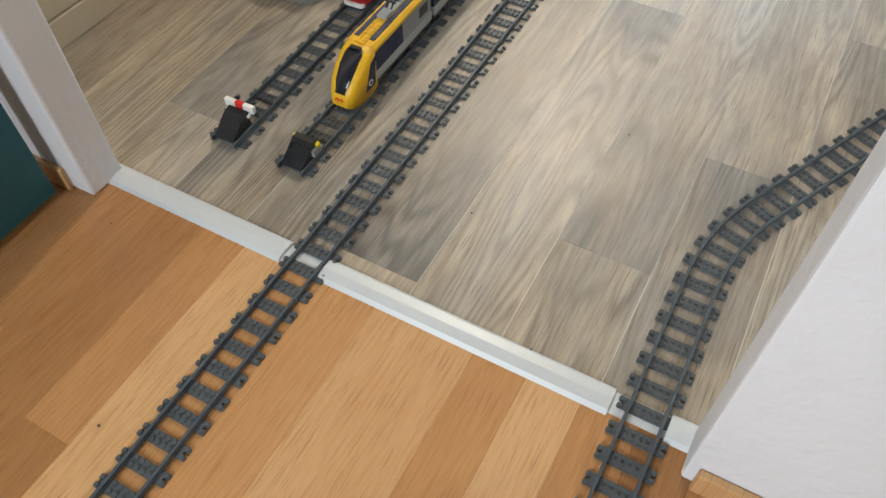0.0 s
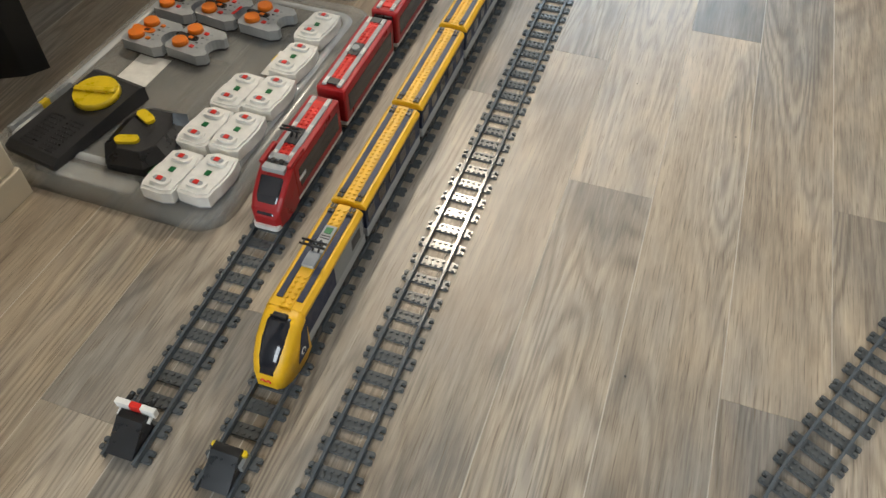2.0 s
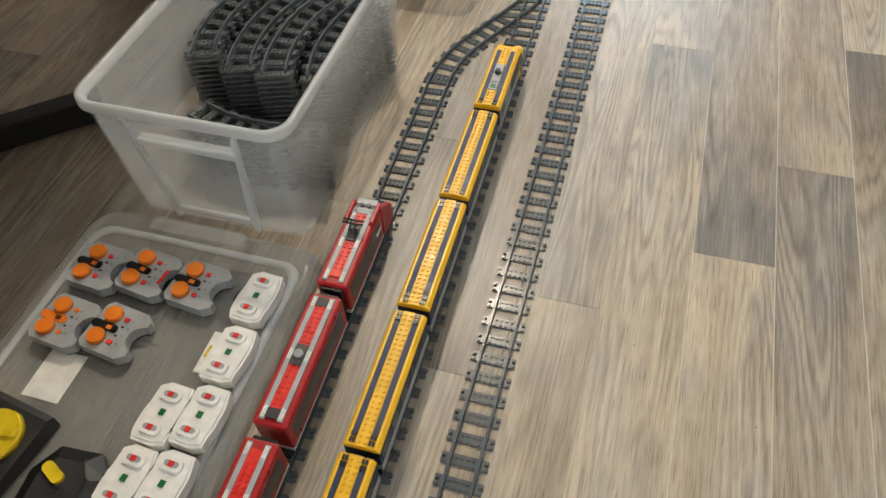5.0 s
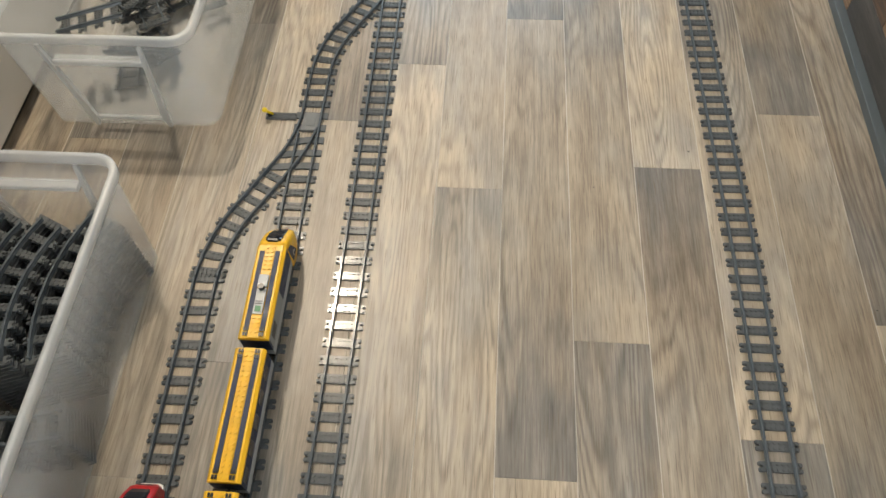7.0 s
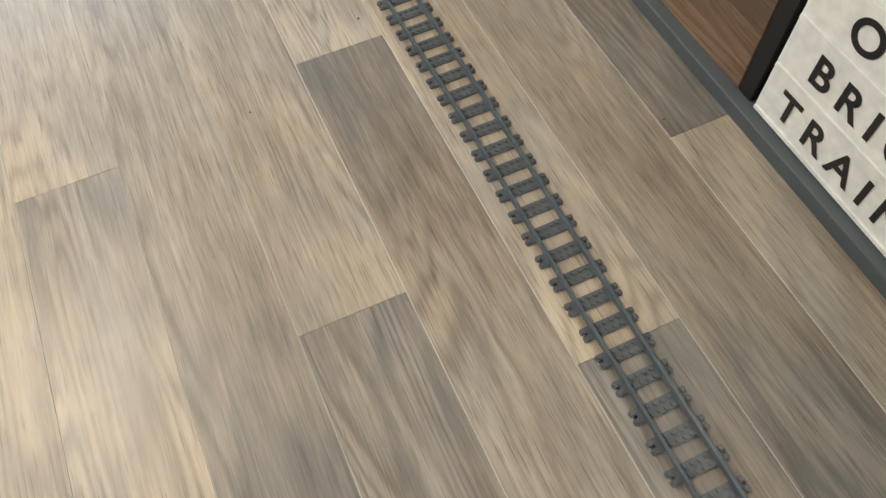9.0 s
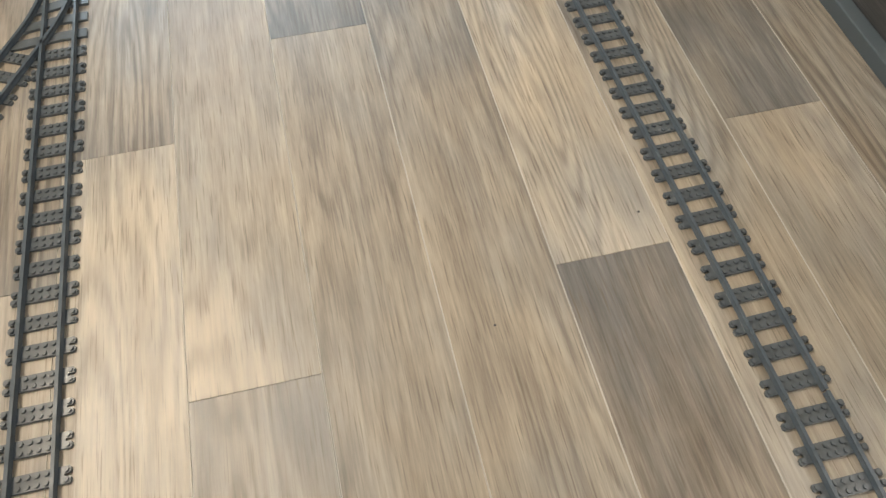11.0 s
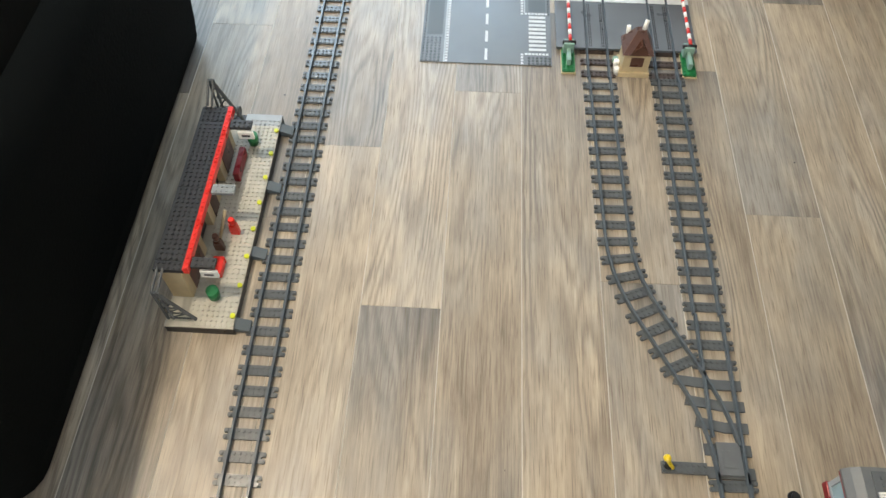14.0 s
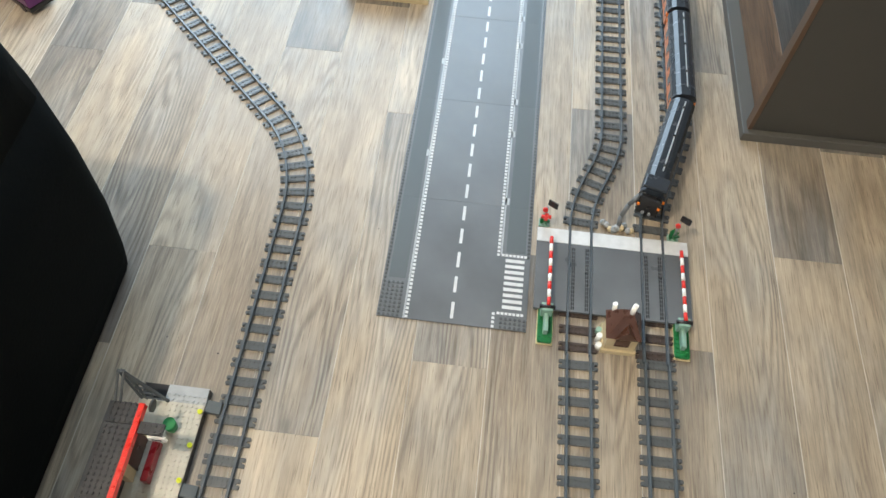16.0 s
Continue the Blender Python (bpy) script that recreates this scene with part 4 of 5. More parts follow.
def buffer_stop(x, y, turn, bar):
    t = thing("buffer_stop", "black toy buffer stop at the end of a siding" if not bar else "black toy buffer stop with a white and red bar", "toy buffer", pose(x, y, 0.0105, 0, 0, turn), "buffer stops")
    part("ramp", prism(B(), [(-0.016, 0), (0.028, 0), (0.028, 0.024), (0.018, 0.024)], "x", -0.0165, 0.0165), BLACK, t)
    if bar:
        part("bar", box(B(), -0.013 - 0.012, 0.029, 0.020, -0.007, 0.036, 0.032, 0.0008), WHITE, t)
        part("bar", box(B(), -0.0068, 0.029, 0.020, 0.0068, 0.036, 0.032, 0.0008), BRED, t)
        part("bar", box(B(), 0.007, 0.029, 0.020, 0.025, 0.036, 0.032, 0.0008), WHITE, t)
        for s in (-1, 1):
            part("buffer", tube(B(), (s * 0.014, 0.036, 0.026), (s * 0.014, 0.048, 0.026), 0.0034, 10), BLACK, t)
            for k in (0.010, 0.019):
                part("clip", tube(B(), (s * k, 0.029, 0.0205), (s * k, 0.022, 0.0185), 0.0022, 8), WHITE, t)
    else:
        for s in (-1, 1):
            part("arm", box(B(), s * 0.018 - 0.003, 0.012, 0.004, s * 0.018 + 0.003, 0.030, 0.014), MGREY, t)
            part("lamp", tube(B(), (s * 0.018, 0.026, 0.014), (s * 0.018, 0.026, 0.020), 0.0036, 10), BRIGHT, t)


buffer_stop(x1(-1.135), -1.133, 1.15, True)
buffer_stop(x2(-1.135), -1.133, 0.5, False)

# ---- light box in the wall unit ----
t = thing("light_box", "white light box with three rows of black letters", "light box", pose(0.985, 0.193, 0.0225, 0, 0, -90))
part("case", box(B(), 0.0, 0.0, 0.0, 0.30, 0.045, 0.220, 0.004), WHITE, t)
for k, word in enumerate(("TRAIN", "BRIC", "OT")):
    z = 0.008 + k * 0.0705
    part("rail", box(B(), 0.004, -0.004, z - 0.005, 0.296, -0.0005, z), WHITE, t)
    part("panel", box(B(), 0.008, -0.0016, z + 0.001, 0.292, -0.0006, z + 0.064), WHITE, t)
    font = bpy.data.curves.new("letters", "FONT")
    font.body, font.size, font.extrude, font.space_character = word, 0.053, 0.0002, 1.45
    font.offset = 0.0012
    tmp = new("letters", font)
    me = bpy.data.meshes.new_from_object(tmp.evaluated_get(bpy.context.evaluated_depsgraph_get()))
    bpy.data.objects.remove(tmp)
    me.materials.clear()
    me.materials.append(BLACK)
    part("letters", me, None, t, "black capital letters", at=Matrix.Translation((0.030 if k == 0 else 0.045 if k == 1 else 0.060, -0.0021, z + 0.014)) @ Matrix.Rotation(radians(90), 4, "X"))

# ---- station ----
PALE = plastic("pale_tan_plastic", (0.47, 0.45, 0.38), 0.4)
ROOFBLACK = plastic("black_roof_plastic", (0.014, 0.016, 0.020), 0.5)


def studded(bm, x0, y0, x1, y1, z, keep=None, n=6):
    """Studs all over a plate."""
    for i in range(int(round((x1 - x0) / S))):
        for j in range(int(round((y1 - y0) / S))):
            x, y = x0 + (i + 0.5) * S, y0 + (j + 0.5) * S
            if keep is None or keep(x, y):
                stud(bm, x, y, z, n=n)
    return bm


t = thing("station", "toy station with tan platform, black roof and red ridge", "toy station", pose(-0.152, 1.401, 0))
t.scale = (1, 1.05, 1)
part("base", box(B(), 0, 0, 0, 0.104, 0.410, 0.0155), BLACK, t)
bm = studded(box(B(), 0, 0, 0.0156, 0.104, 0.384, 0.0190), 0, 0, 0.104, 0.384, 0.0190, lambda x, y: x > 0.036)
part("platform", bm, PALE, t, "tan studded platform plate")
part("platform_end", studded(box(B(), 0.040, 0.3842, 0.0156, 0.104, 0.410, 0.0190), 0.04, 0.3842, 0.104, 0.400, 0.0190), LGREY, t)
for k in range(8):
    y = 0.020 + k * 0.0505
    part("edge_tile", tube(B(), (0.100, y, 0.019), (0.100, y, 0.0225), 0.0040, 10), plastic("lime_plastic", (0.62, 0.66, 0.02), 0.3) if k == 0 else bpy.data.materials["lime_plastic"], t)
for y0, y1 in ((0.048, 0.132), (0.176, 0.232), (0.262, 0.340)):
    part("wall", box(B(), 0.002, y0, 0.0191, 0.034, y1, 0.092, 0.0005), TAN, t)
    part("doorway", box(B(), 0.0341, y0 + 0.016, 0.0195, 0.0352, y1 - 0.016, 0.074), BROWN, t)
part("inner_wall", box(B(), 0.010, 0.050, 0.0191, 0.022, 0.340, 0.09), DARK, t)
for y0, y1 in ((0.046, 0.062), (0.062, 0.190), (0.190, 0.320), (0.320, 0.350)):
    bm = studded(box(B(), -0.004, y0 + 0.0003, 0.0925, 0.0400, y1 - 0.0003, 0.1005, 0.0004), -0.002, y0, 0.038, y1, 0.1005)
    part("roof", bm, ROOFBLACK, t)
for y0, y1 in ((0.046, 0.200), (0.200, 0.350)):
    bm = box(B(), 0.0402, y0 + 0.0003, 0.0925, 0.0484, y1 - 0.0003, 0.1045, 0.0004)
    part("roof_ridge", studs_on(bm, (0.0443,), y0, y1, 0.1045), BRED, t, "red ridge bricks")
for y, m in ((0.062, DARK), (0.190, MGREY), (0.318, DARK)):
    bm = box(B(), 0.0486, y - 0.008, 0.0940, 0.084, y + 0.008, 0.0995)
    part("canopy", studded(bm, 0.052, y - 0.008, 0.084, y + 0.008, 0.0995), m, t)
for y in (0.062, 0.318):
    part("sign", box(B(), 0.060, y - 0.010, 0.074, 0.086, y - 0.006, 0.090, 0.0005), WHITE, t)
    part("sign_bar", box(B(), 0.066, y - 0.0107, 0.080, 0.080, y - 0.0101, 0.084), DARK, t)
for y, u, top in ((0.012, 1, 0.098), (0.384, -1, 0.128)):
    bm = B()
    for x in (0.004, 0.012):
        tube(bm, (x, y, 0.019), (x, y, top), 0.0022, 6)
        tube(bm, (x, y, top), (x, y + u * 0.035, 0.1035), 0.0022, 6)
    tube(bm, (0.008, y, top), (0.046, y, 0.020), 0.0030, 6)
    for k in range(5):
        q, p = k / 5, (k + 1) / 5
        for a, b in ((q, q), (q, p)):
            tube(bm, (0.008, y, 0.022 + (top - 0.022) * a), (0.008 + 0.037 * (1 - b), y, 0.022 + (top - 0.022) * b), 0.0014, 5)
    part("truss", bm, GREY, t, "grey lattice support")
for k, y in enumerate((0.012, 0.135, 0.262, 0.386)):
    part("ramp", prism(B(), [(0.1042, 0.003), (0.126, 0.0038), (0.126, 0.0066), (0.1042, 0.0150)], "y", y - 0.009, y + 0.009), SLATE, t, "dark ramp to the track")
for y in (0.050, 0.345):
    part("barrel", tube(B(), (0.066, y, 0.0208), (0.066, y, 0.040), 0.0085, 14, 0.0095), GREEN, t, "green barrel")
part("bench", box(B(), 0.052, 0.082, 0.0192, 0.070, 0.112, 0.034, 0.0015), BRED, t)
part("bench", box(B(), 0.050, 0.262, 0.0192, 0.060, 0.320, 0.040, 0.0015), DARKRED, t)
part("clock_post", tube(B(), (0.050, 0.150, 0.019), (0.062, 0.178, 0.060), 0.0028, 8), TAN, t)
part("wheel", tube(B(), (0.052, 0.352, 0.090), (0.056, 0.352, 0.090), 0.009, 12), DARK, t)


def figure(name, x, y, z, head, body):
    bm = box(B(), -0.0075, -0.004, 0, 0.0075, 0.004, 0.013, 0.0008)
    prism(bm, [(-0.0075, 0.0131), (0.0075, 0.0131), (0.0055, 0.026), (-0.0055, 0.026)], "y", -0.004, 0.004)
    tube(bm, (0, 0, 0.026), (0, 0, 0.035), 0.0048, 10)
    tube(bm, (0, 0, 0.0335), (0, 0, 0.0385), 0.0058, 10, 0.0042)
    ob = tagged(part(name, bm, head), body, "toy figure")
    ob.location = (x, y, z)
    return ob


figure("toy_figure", -0.078, 1.572, 0.0208, BRED, "small red plastic toy figure on the platform")
figure("toy_figure", -0.096, 1.540, 0.0208, BROWN, "small brown plastic toy figure on the platform")

# ---- signal tower ----
t = thing("signal_tower", "yellow lattice toy tower with a red and grey signal cabin", "toy tower", pose(0.704, 1.114, 0))
bm = studded(box(B(), 0, 0, 0, 0.092, 0.070, 0.0034), 0.002, 0.009, 0.074, 0.062, 0.0034)
part("base_plate", bm, TAN, t)
for y in (0.001, 0.062):
    part("base_edge", studs_on(box(B(), 0.004, y, 0.0035, 0.090, y + 0.0078, 0.0068), (), 0, 0.01, 0), LGREY, t)
C = [(0.042, 0.012), (0.084, 0.012), (0.084, 0.056), (0.042, 0.056)]
for (xa, ya) in C:
    part("foot", box(B(), xa - 0.004, ya - 0.004, 0.0069, xa + 0.004, ya + 0.004, 0.012), DARK, t)
    part("tower_leg", tube(B(), (xa, ya, 0.0121), (xa + (0.062 - xa) * 0.12, ya + (0.034 - ya) * 0.12, 0.106), 0.0040, 8), BRIGHT, t)
for i in range(4):
    (xa, ya), (xb, yb) = C[i], C[(i + 1) % 4]
    for z in (0.018, 0.060, 0.102):
        part("crossbar", tube(B(), (xa, ya, z), (xb, yb, z), 0.0032, 8), BRIGHT, t)
    for z in (0.018, 0.060):
        part("brace", tube(B(), (xa, ya, z), (xb, yb, z + 0.042), 0.0016, 6), BRIGHT, t)
        part("brace", tube(B(), (xb, yb, z), (xa, ya, z + 0.042), 0.0016, 6), BRIGHT, t)
part("cabin_floor", box(B(), 0.018, 0.004, 0.1065, 0.084, 0.078, 0.118, 0.001), DARKRED, t)
part("cabin_sill", box(B(), 0.020, 0.006, 0.1182, 0.082, 0.076, 0.1215), LGREY, t)
for xa, ya in ((0.0235, 0.0095), (0.0785, 0.0095), (0.0785, 0.0725), (0.0235, 0.0725)):
    part("post", box(B(), xa - 0.0030, ya - 0.0030, 0.1216, xa + 0.0030, ya + 0.0030, 0.1540), LGREY if xa < 0.05 else RED, t)
part("wall_panel", box(B(), 0.044, 0.0070, 0.1216, 0.062, 0.0110, 0.1540), BRED, t, "red wall panel")
part("wall_panel", box(B(), 0.0765, 0.040, 0.1216, 0.0805, 0.070, 0.1340), DARKRED, t)
part("window", box(B(), 0.0215, 0.013, 0.1216, 0.0230, 0.069, 0.1540), WINDOWP, t, "pale blue clear window")
part("window", box(B(), 0.027, 0.0080, 0.1216, 0.0435, 0.0095, 0.1540), WINDOWP, t, "pale blue clear window")
part("console", box(B(), 0.030, 0.030, 0.1216, 0.040, 0.062, 0.136, 0.001), WINDOWP, t)
part("eave", box(B(), 0.0175, 0.0035, 0.1541, 0.0845, 0.0785, 0.1580, 0.0006), DARKRED, t)
rings = [[(0.017, y, 0.1582), (0.017, y, 0.162), (0.024, y, 0.169), (0.034, y, 0.1735), (0.0855, y, 0.1735), (0.0855, y, 0.1582)] for y in (0.003, 0.079)]
flat(part("roof", loft(B(), rings), DGREY, t, "grey curved roof"))
part("roof_plate", studded(box(B(), 0.044, 0.012, 0.1736, 0.0845, 0.074, 0.1755), 0.050, 0.014, 0.083, 0.072, 0.1755), GREY, t)
bm = B()
for k in range(5):
    box(bm, 0.0455, 0.034 + k * 0.0034, 0.1757, 0.0535, 0.0362 + k * 0.0034, 0.1785)
part("roof_vent", bm, WHITE, t, "white grille tile")
part("signal_arm", tube(B(), (0.018, 0.040, 0.112), (-0.020, 0.040, 0.112), 0.0022, 8), BLACK, t)
part("signal_arm", tube(B(), (-0.020, 0.026, 0.112), (-0.020, 0.056, 0.112), 0.0026, 8), BLACK, t)
for y, m in ((0.024, GREEN), (0.058, BLACK)):
    part("signal_disc", tube(B(), (-0.020, y, 0.1085), (-0.020, y, 0.113), 0.0072, 16), BLACK, t)
    part("signal_lens", tube(B(), (-0.020, y, 0.1131), (-0.020, y, 0.117), 0.0042, 12), m, t)
for p in t.children:
    if p.name.split(".")[0] not in ("base_plate", "base_edge", "foot", "tower_leg", "crossbar", "brace"):
        p.location.x += 0.013

# ---- road ----
RX0, RX1 = 0.187, 0.443


def road_plate(y0, junction):
    t = thing("road_plate", "grey toy road plate with white lane markings" + (" and a crossing" if junction else ""), "toy road", pose(RX0, y0, 0), "road plates")
    part("plate", box(B(), 0, 0.0001, 0, 0.256, 0.2559, 0.0020, 0.0002), ROAD, t)
    W, Z = 0.256, 0.0021
    keep_l = (lambda x, y: x < 0.008) if not junction else (lambda x, y: y < 0.075 or x < 0.008)
    tagged(part("stud_field", studded(B(), 0.0, 0, 0.040, 0.256, 0.0020, keep_l, 6), GREY, t), kind="stuff")
    keep_r = (lambda x, y: x > W - 0.008) if not junction else (lambda x, y: y < 0.026 or (y > 0.14 and x > W - 0.008))
    tagged(part("stud_field", studded(B(), 0.208, 0, 0.256, 0.256, 0.0020, keep_r, 6), GREY, t), kind="stuff")
    for x in (0.046, 0.196):
        part("edge_line", box(B(), x - 0.001 if x < 0.1 else x + 0.006, 0.0 if not (junction and x > 0.1) else 0.150, Z, x + 0.0022 if x < 0.1 else x + 0.0092, 0.256, Z + 0.0002), LGREY, t)
        bm = B()
        for k in range(32):
            if junction and x > 0.1 and 0.030 < k * S < 0.142:
                continue
            box(bm, x + (0.0026 if x < 0.1 else 0.0), k * S + 0.0018, Z, x + (0.0076 if x < 0.1 else 0.005), k * S + 0.0068, Z + 0.0003)
        tagged(part("dotted_line", bm, PRINT, t), kind="stuff")
    for k in range(5):
        part("lane_dash", box(B(), 0.1254, 0.010 + k * 0.0512, Z, 0.1308, 0.042 + k * 0.0512, Z + 0.0003), PRINT, t)
    if junction:
        for k in range(9):
            part("crossing_bar", box(B(), 0.212, 0.040 + k * 0.0118, Z, 0.246, 0.0465 + k * 0.0118, Z + 0.0003), PRINT, t)
        for y in (0.028, 0.146):
            bm = B()
            for k in range(7):
                box(bm, 0.204 + k * 0.0068, y, Z, 0.2092 + k * 0.0068, y + 0.005, Z + 0.0003)
            tagged(part("dotted_line", bm, PRINT, t), kind="stuff")
    else:
        for x, y in ((0.0385, 0.110), (0.204, 0.180), (0.204, 0.012)):
            part("drain_print", box(B(), x - 0.006, y - 0.008, Z, x + 0.006, y + 0.008, Z + 0.0002), LGREY, t)
    part("pavement_print", box(B(), 0.010, 0.078 if junction else 0.0, Z, 0.040, 0.256, Z + 0.00025), SLATE, t)
    part("pavement_print", box(B(), 0.212, 0.155 if junction else 0.0, Z, 0.2465, 0.256, Z + 0.00025), SLATE, t)


road_plate(2.003, True)
road_plate(2.2592, False)
road_plate(2.5154, False)
road_plate(2.7716, False)

# ---- level crossing ----
lay(line(0.531, 1.970, 0, [(0.256, 0)]), STRAIGHT, "crossing track pieces", brown=((1.98, 2.3),))
lay(line(0.660, 1.970, 0, [(0.256, 0)]), STRAIGHT, "crossing track pieces", brown=((1.98, 2.3),))
t = thing("level_crossing", "grey toy level crossing deck with a white edge strip", "toy crossing")
for x0, x1 in ((0.452, 0.509), (0.514, 0.5480), (0.553, 0.638), (0.643, 0.677), (0.682, 0.724)):
    part("deck", box(B(), x0, 2.048, 0.0052, x1, 2.186, 0.0104, 0.0004), ROAD, t)
    part("edge_strip", box(B(), x0, 2.1865, 0.0052, x1, 2.216, 0.0104, 0.0004), PRINT, t, "white smooth edge strip")
for x in (0.4810, 0.5, 0.562, 0.572, 0.62, 0.63, 0.69, 0.7):
    part("deck_support", box(B(), x - 0.003, 2.052, 0, x + 0.003, 2.212, 0.0051), DARK, t)
for x0 in (0.516, 0.540, 0.645, 0.669):
    bm = B()
    for k in range(16):
        box(bm, x0, 2.052 + k * S, 0.0105, x0 + 0.0022, 2.058 + k * S, 0.0107)
        box(bm, x0 + 0.0034, 2.052 + k * S, 0.0105, x0 + 0.0056, 2.058 + k * S, 0.0107)
    part("groove_print", bm, BLACK, t)


def gate(x, label):
    t = thing("crossing_gate", label, "toy gate", pose(x, 1.984, 0), "crossing gates")
    part("base", box(B(), -0.014, 0, 0, 0.014, 0.074, 0.0034, 0.0006), TAN, t)
    part("lawn", studded(prism(B(), rounded(-0.0125, 0.002, 0.0125, 0.066, 0.004), "z", 0.0035, 0.0066), -0.012, 0.002, 0.012, 0.066, 0.0066), GREEN, t, "green studded plate")
    part("post", box(B(), -0.010, 0.050, 0.0067, 0.010, 0.066, 0.030, 0.0012), SAND, t, "sand green hinge block")
    part("lever", box(B(), -0.004, 0.016, 0.0067, 0.004, 0.050, 0.022, 0.0015), SAND, t)
    part("hinge", tube(B(), (-0.013, 0.058, 0.028), (0.013, 0.058, 0.028), 0.0042, 10), BLACK, t)
    for k in range(9):
        part("pole_ring", tube(B(), (0.002, 0.060 + k * 0.0155, 0.030), (0.002, 0.0754 + k * 0.0155, 0.030), 0.0033, 10), BRED if k % 2 == 0 else WHITE, t)


gate(0.474, "red and white toy crossing gate, lowered, on a green base")
gate(0.704, "red and white toy crossing gate, lowered, on a green base")


def crossing_sign(x, y, cross):
    t = thing("warning_sign", "small toy warning signal on a green leafy base", "toy signal", pose(x, y, 0), "warning signals")
    part("base", studded(box(B(), -0.010, -0.008, 0, 0.010, 0.008, 0.0034), -0.008, -0.008, 0.008, 0.008, 0.0034), SAND, t)
    part("mast", tube(B(), (0, 0, 0.005), (0, 0, 0.052), 0.0022, 8), MGREY, t)
    part("sign_face", box(B(), -0.010, -0.004, 0.050, 0.010, 0.000, 0.066, 0.002), BLACK, t, at=pose(0.010, 0.004, 0, 0, 0, -30))
    part("sign_lamp", tube(B(), (-0.004, -0.004, 0.052), (-0.004, -0.009, 0.052), 0.0046, 12), BRED, t)
    if cross:
        part("cross", box(B(), -0.009, -0.010, 0.030, 0.009, -0.006, 0.036), BRED, t)
        part("cross", box(B(), -0.003, -0.0105, 0.024, 0.003, -0.0065, 0.042), BRED, t)
    for k, (a, h) in enumerate(((0, 0.022), (70, 0.018), (150, 0.020), (220, 0.016), (300, 0.019))):
        q = radians(a)
        bm = prism(B(), [(-0.004, 0.0), (0.004, 0.0), (0.0055, h * 0.5), (0.0, h)], "y", -0.0006, 0.0006)
        part("leaf", bm, GREEN, t, at=Matrix.Translation((0.004 * math.cos(q), 0.004 * math.sin(q), 0.005)) @ Matrix.Rotation(q, 4, "Z") @ Matrix.Rotation(radians(22), 4, "X"))


crossing_sign(0.464, 2.232, True)
crossing_sign(0.700, 2.228, False)

t = thing("signal_house", "small toy signal house with white walls and brown roof", "toy house", pose(0.5715, 1.984, 0))
part("base", box(B(), -0.004, -0.002, 0, 0.054, 0.050, 0.0105, 0.0006), TAN, t)
part("wall", box(B(), 0, 0.002, 0.0106, 0.050, 0.046, 0.052, 0.0006), TAN, t, "pale tan walls")
part("window", box(B(), 0.014, 0.0012, 0.024, 0.038, 0.0019, 0.046), BROWN, t)
rings = [[(-0.004, 0.000, 0.0522), (0.054, 0.000, 0.0522), (0.054, 0.052, 0.0522), (-0.004, 0.052, 0.0522)], [(0.018, 0.024, 0.090), (0.034, 0.024, 0.090), (0.034, 0.036, 0.090), (0.018, 0.036, 0.090)]]
flat(part("roof", loft(B(), rings), BROWN, t, "shiny reddish brown sloping roof"))
part("roof_gable", prism(B(), [(0.010, 0.0), (0.046, 0.0), (0.028, 0.026)], "y", -0.001, 0.022), BROWN, t, at=pose(0, 0, 0.0525))
part("chimney", tube(B(), (0.030, 0.030, 0.088), (0.034, 0.038, 0.104), 0.0042, 10), WHITE, t)
part("vent", tube(B(), (0.008, 0.044, 0.056), (0.006, 0.050, 0.080), 0.0042, 10), WHITE, t)
for k in range(3):
    part("flower", tube(B(), (-0.008, 0.006 + k * 0.014, 0.0), (-0.008, 0.006 + k * 0.014, 0.016 + 0.006 * (k % 2)), 0.0052, 8), WHITE if k < 2 else SAND, t)
rng = random.Random(8)
t = thing("stone_pile", "toy stones and barrels beside the crossing tracks", "toy stones", pose(0.598, 2.236, 0))
for k in range(9):
    bm = B()
    bmesh.ops.create_icosphere(bm, subdivisions=1, radius=rng.uniform(0.006, 0.0085))
    part("stone", bm, (MGREY, LGREY, TAN)[k % 3], t, at=pose(-0.026 + 0.0065 * k, rng.uniform(-0.008, 0.010), 0.0055))
bm = B()
pts = [(0.6, 2.236, 0.006), (0.602, 2.252, 0.022), (0.612, 2.266, 0.040), (0.628, 2.276, 0.060), (0.644, 2.280, 0.082)]
for a, b in zip(pts, pts[1:]):
    tube(bm, a, b, 0.0046, 10)
solid("water_hose", bm, DGREY, "bent grey toy water hose reaching up to the engine", "toy hose")

# ---- dark express train beyond the crossing ----
ROOF = plastic("black_blue_roof", (0.022, 0.027, 0.034), 0.22)
SALMON = plastic("salmon_orange_side", (0.50, 0.17, 0.075), 0.4)


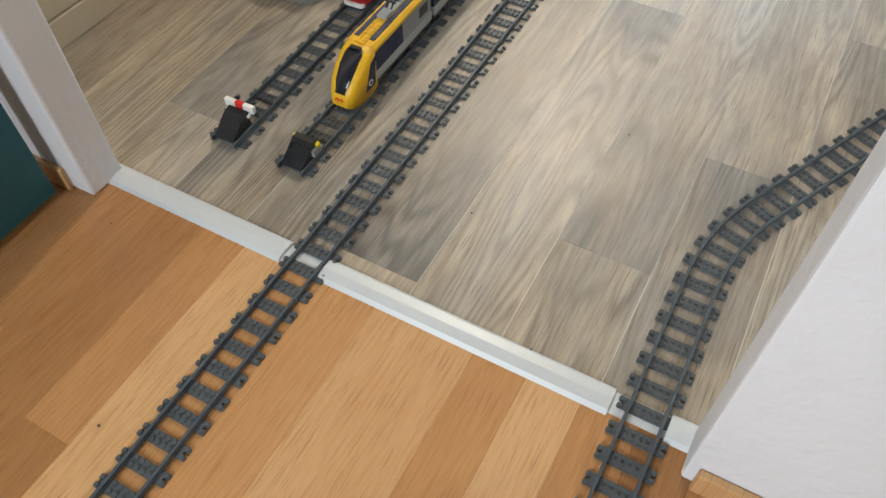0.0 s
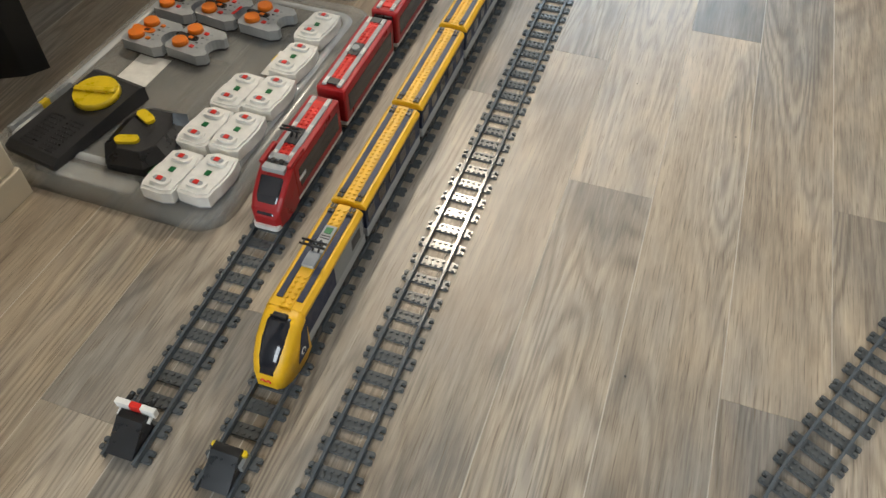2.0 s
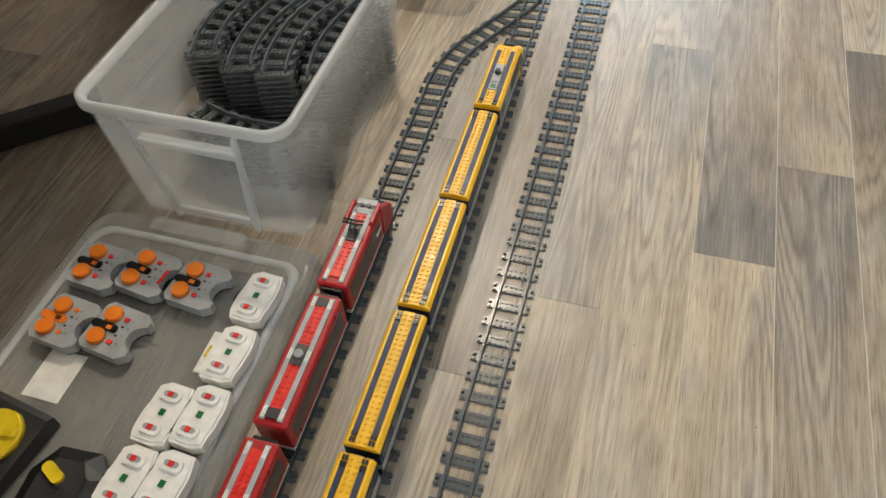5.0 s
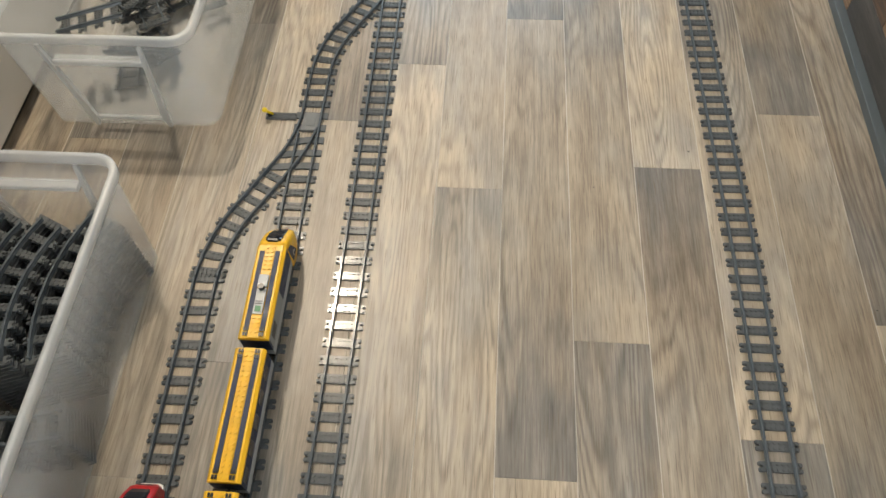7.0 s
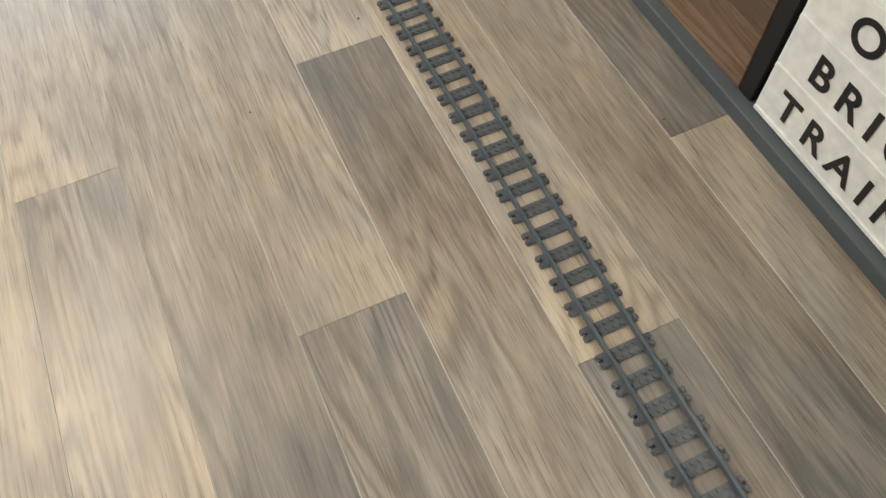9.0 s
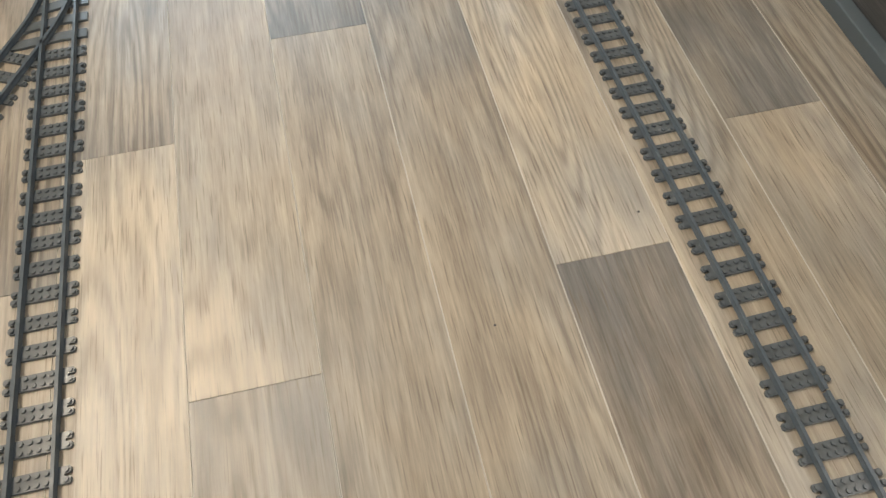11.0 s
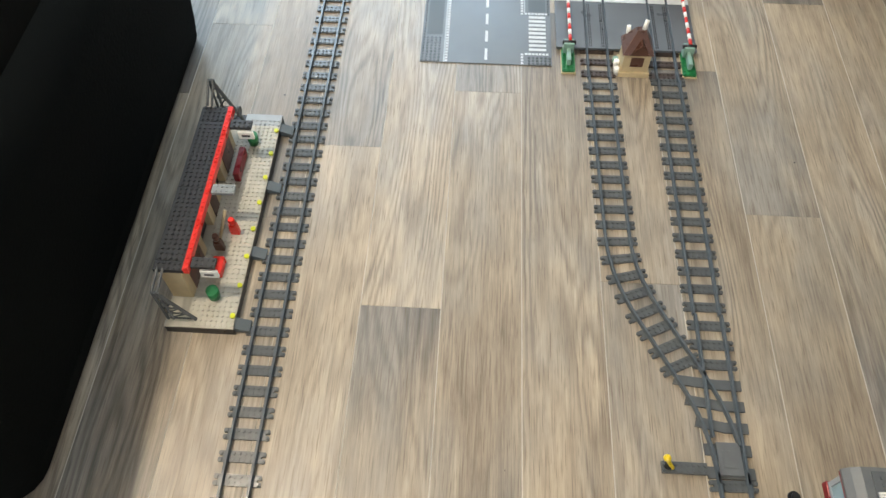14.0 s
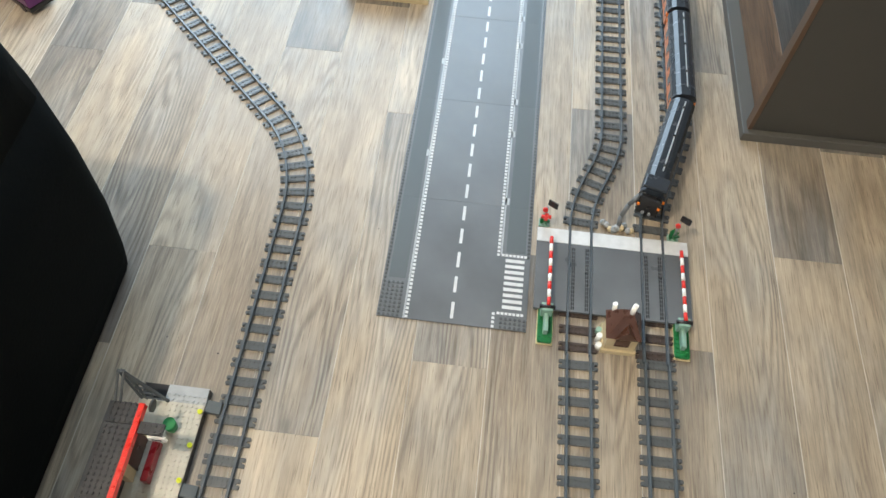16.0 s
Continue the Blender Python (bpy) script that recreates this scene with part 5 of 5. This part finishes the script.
def express(x, y, turn, L, engine):
    t = thing("train_car" if not engine else "train_engine", "dark toy express car with orange brown sides" if not engine else "black toy engine tender with orange trim", "toy train", pose(x, y, 0, 0, 0, turn), "dark toy train")
    part("frame", box(B(), -0.021, 0, 0.022, 0.021, L, 0.030), BLACK, t)
    part("side", box(B(), -0.023, 0.002, 0.0302, 0.023, L - 0.002, 0.062, 0.0008), BLACK if engine else SALMON, t)
    if not engine:
        for s in (-1, 1):
            for k in range(5):
                a = 0.012 + k * (L - 0.02) / 5
                part("window", box(B(), min(s * 0.0231, s * 0.0236), a, 0.042, max(s * 0.0231, s * 0.0236), a + 0.02, 0.058), GLASS, t)
    out = [(-0.0245, 0.0622), (0.0245, 0.0622), (0.0235, 0.070), (0.0175, 0.078), (0.009, 0.082), (-0.009, 0.082), (-0.0175, 0.078), (-0.0235, 0.070)]
    part("roof", prism(B(), out, "y", 0.0, L), ROOF, t, "glossy blue-black rounded roof")
    part("roof_rod", tube(B(), (0.003, 0.05 if engine else 0.02, 0.0845), (0.003, L - 0.01, 0.0845), 0.0014, 6), LGREY, t)
    for k in range(3):
        y0 = 0.06 + k * (L - 0.09) / 2
        part("rod_clip", box(B(), 0.0005, y0, 0.0822, 0.0055, y0 + 0.005, 0.0862), BLACK, t)
    if engine:
        part("cab_face", box(B(), -0.020, -0.010, 0.022, 0.020, -0.0005, 0.070, 0.002), BLACK, t)
        part("cab_hood", box(B(), -0.022, 0.0, 0.0822, 0.022, 0.030, 0.090, 0.002), ROOF, t)
        for s in (-1, 1):
            part("side_lamp", box(B(), s * 0.0185 - 0.0025, -0.013, 0.047, s * 0.0185 + 0.0025, -0.0105, 0.053, 0.0006), ORANGE, t)
            part("head_lamp", tube(B(), (s * 0.006, -0.010, 0.030), (s * 0.006, -0.014, 0.030), 0.003, 10), MGREY, t)
    for y0 in (0.0, L - 0.008):
        part("end_trim", box(B(), -0.0246, y0 if y0 else -0.0004, 0.054, 0.0246, y0 + 0.008, 0.0618), ORANGE, t)
    bogie(t, 0.045), bogie(t, L - 0.045)
    return t


express(0.648, 2.270, -16, 0.245, True)
express(0.7185, 2.517, -1, 0.248, False)
express(0.7225, 2.776, 0, 0.248, False)

# ---- far things at the edge of the room ----
t = thing("model_building_base", "pale studded edge of a toy building beside the road", "toy building", pose(-0.02, 2.80, 0))
part("base", box(B(), 0, 0, 0, 0.195, 0.26, 0.010, 0.001), TAN, t)
part("wall", box(B(), 0.006, 0.010, 0.0102, 0.189, 0.25, 0.08, 0.001), LGREY, t)
t = thing("purple_bus", "purple toy bus parked by the sofa", "toy bus", pose(-0.735, 2.70, 0, 0, 0, -30))
part("chassis", box(B(), -0.08, -0.03, 0.010, 0.08, 0.03, 0.02), BLACK, t)
part("body", box(B(), -0.08, -0.03, 0.0202, 0.08, 0.03, 0.07, 0.004), plastic("purple_plastic", (0.11, 0.02, 0.13), 0.3), t)
for x in (-0.05, 0.05):
    for s in (-1, 1):
        part("wheel", tube(B(), (x, s * 0.024, 0.010), (x, s * 0.031, 0.010), 0.010, 14), BLACK, t)

# ---- crumbs on the floor ----
rng = random.Random(21)
bm = B()
for k in range(26):
    x, y, r = rng.uniform(-0.3, 0.9), rng.uniform(-1.7, 2.2), rng.uniform(0.0006, 0.0014)
    box(bm, x - r, y - r, 0.0001, x + r, y + r * 0.6, 0.0001 + r, 0, None)
solid("crumbs", bm, DARK, "scattered dark crumbs and dust specks on the floor", "crumbs", "stuff")

# ---- planks ----
LANE, X0, LONG = 0.1247, 0.010, 1.0035
JOINT = {-2: 0.084, -1: 0.616, 0: 0.779, 1: 0.459, 2: -0.078, 3: 0.153, 4: 0.522, 5: 0.0, 6: 0.666, 7: 0.207}
FLIP = {-1: 1, 0: 1, 1: 0, 2: 1, 3: 0, 4: 0, 5: 0, 6: 1, 7: 1}
bm = B()
box(bm, -LANE / 2 + 0.0001, -LONG / 2 + 0.0001, -0.011, LANE / 2 - 0.0001, LONG / 2 - 0.0001, 0.0, 0.0006)
PLANK = mesh_of(bm, "plank", OAK)
floor = bpy.data.objects["floor"]
rng = random.Random(5)
for lane in range(-13, 21):
    j = JOINT.get(lane, rng.random())
    for k in range(-3, 6):
        y0 = j + k * LONG
        y1 = y0 + LONG
        a, b = max(y0, -1.268), min(y1, 4.5)
        if b - a < 0.02:
            continue
        x = X0 + (lane + 0.5) * LANE
        ob = part("plank", PLANK, None, floor)
        ob.location = (x, (y0 + y1) / 2, 0)
        if FLIP.get(lane, rng.randint(0, 1)):
            ob.rotation_euler = (0, 0, math.pi)
        if a > y0 + 0.001 or b < y1 - 0.001:
            u = -1 if ob.rotation_euler[2] else 1
            p, q = sorted((u * (a - ob.location[1]), u * (b - ob.location[1])))
            ob.data = mesh_of(box(B(), -LANE / 2 + 0.0001, p + 0.0001, -0.011, LANE / 2 - 0.0001, q - 0.0001, 0.0), "plank", OAK)
hall = bpy.data.objects["floor_hall"]
rng = random.Random(11)
for lane in range(-20, 26):
    y = -1.272
    y -= rng.random() * 0.2
    first = True
    while y > -2.6:
        length = rng.choice((0.21, 0.30, 0.36, 0.42))
        top = -1.272 if first else y
        first = False
        bm = box(B(), -0.0329, y - length - top + 0.0001, -0.011, 0.0329, 0, 0.0)
        ob = part("parquet_stave", bm, BEECH, hall)
        ob.location = (lane * 0.066 + 0.01, top - 0.0001, 0)
        y -= length
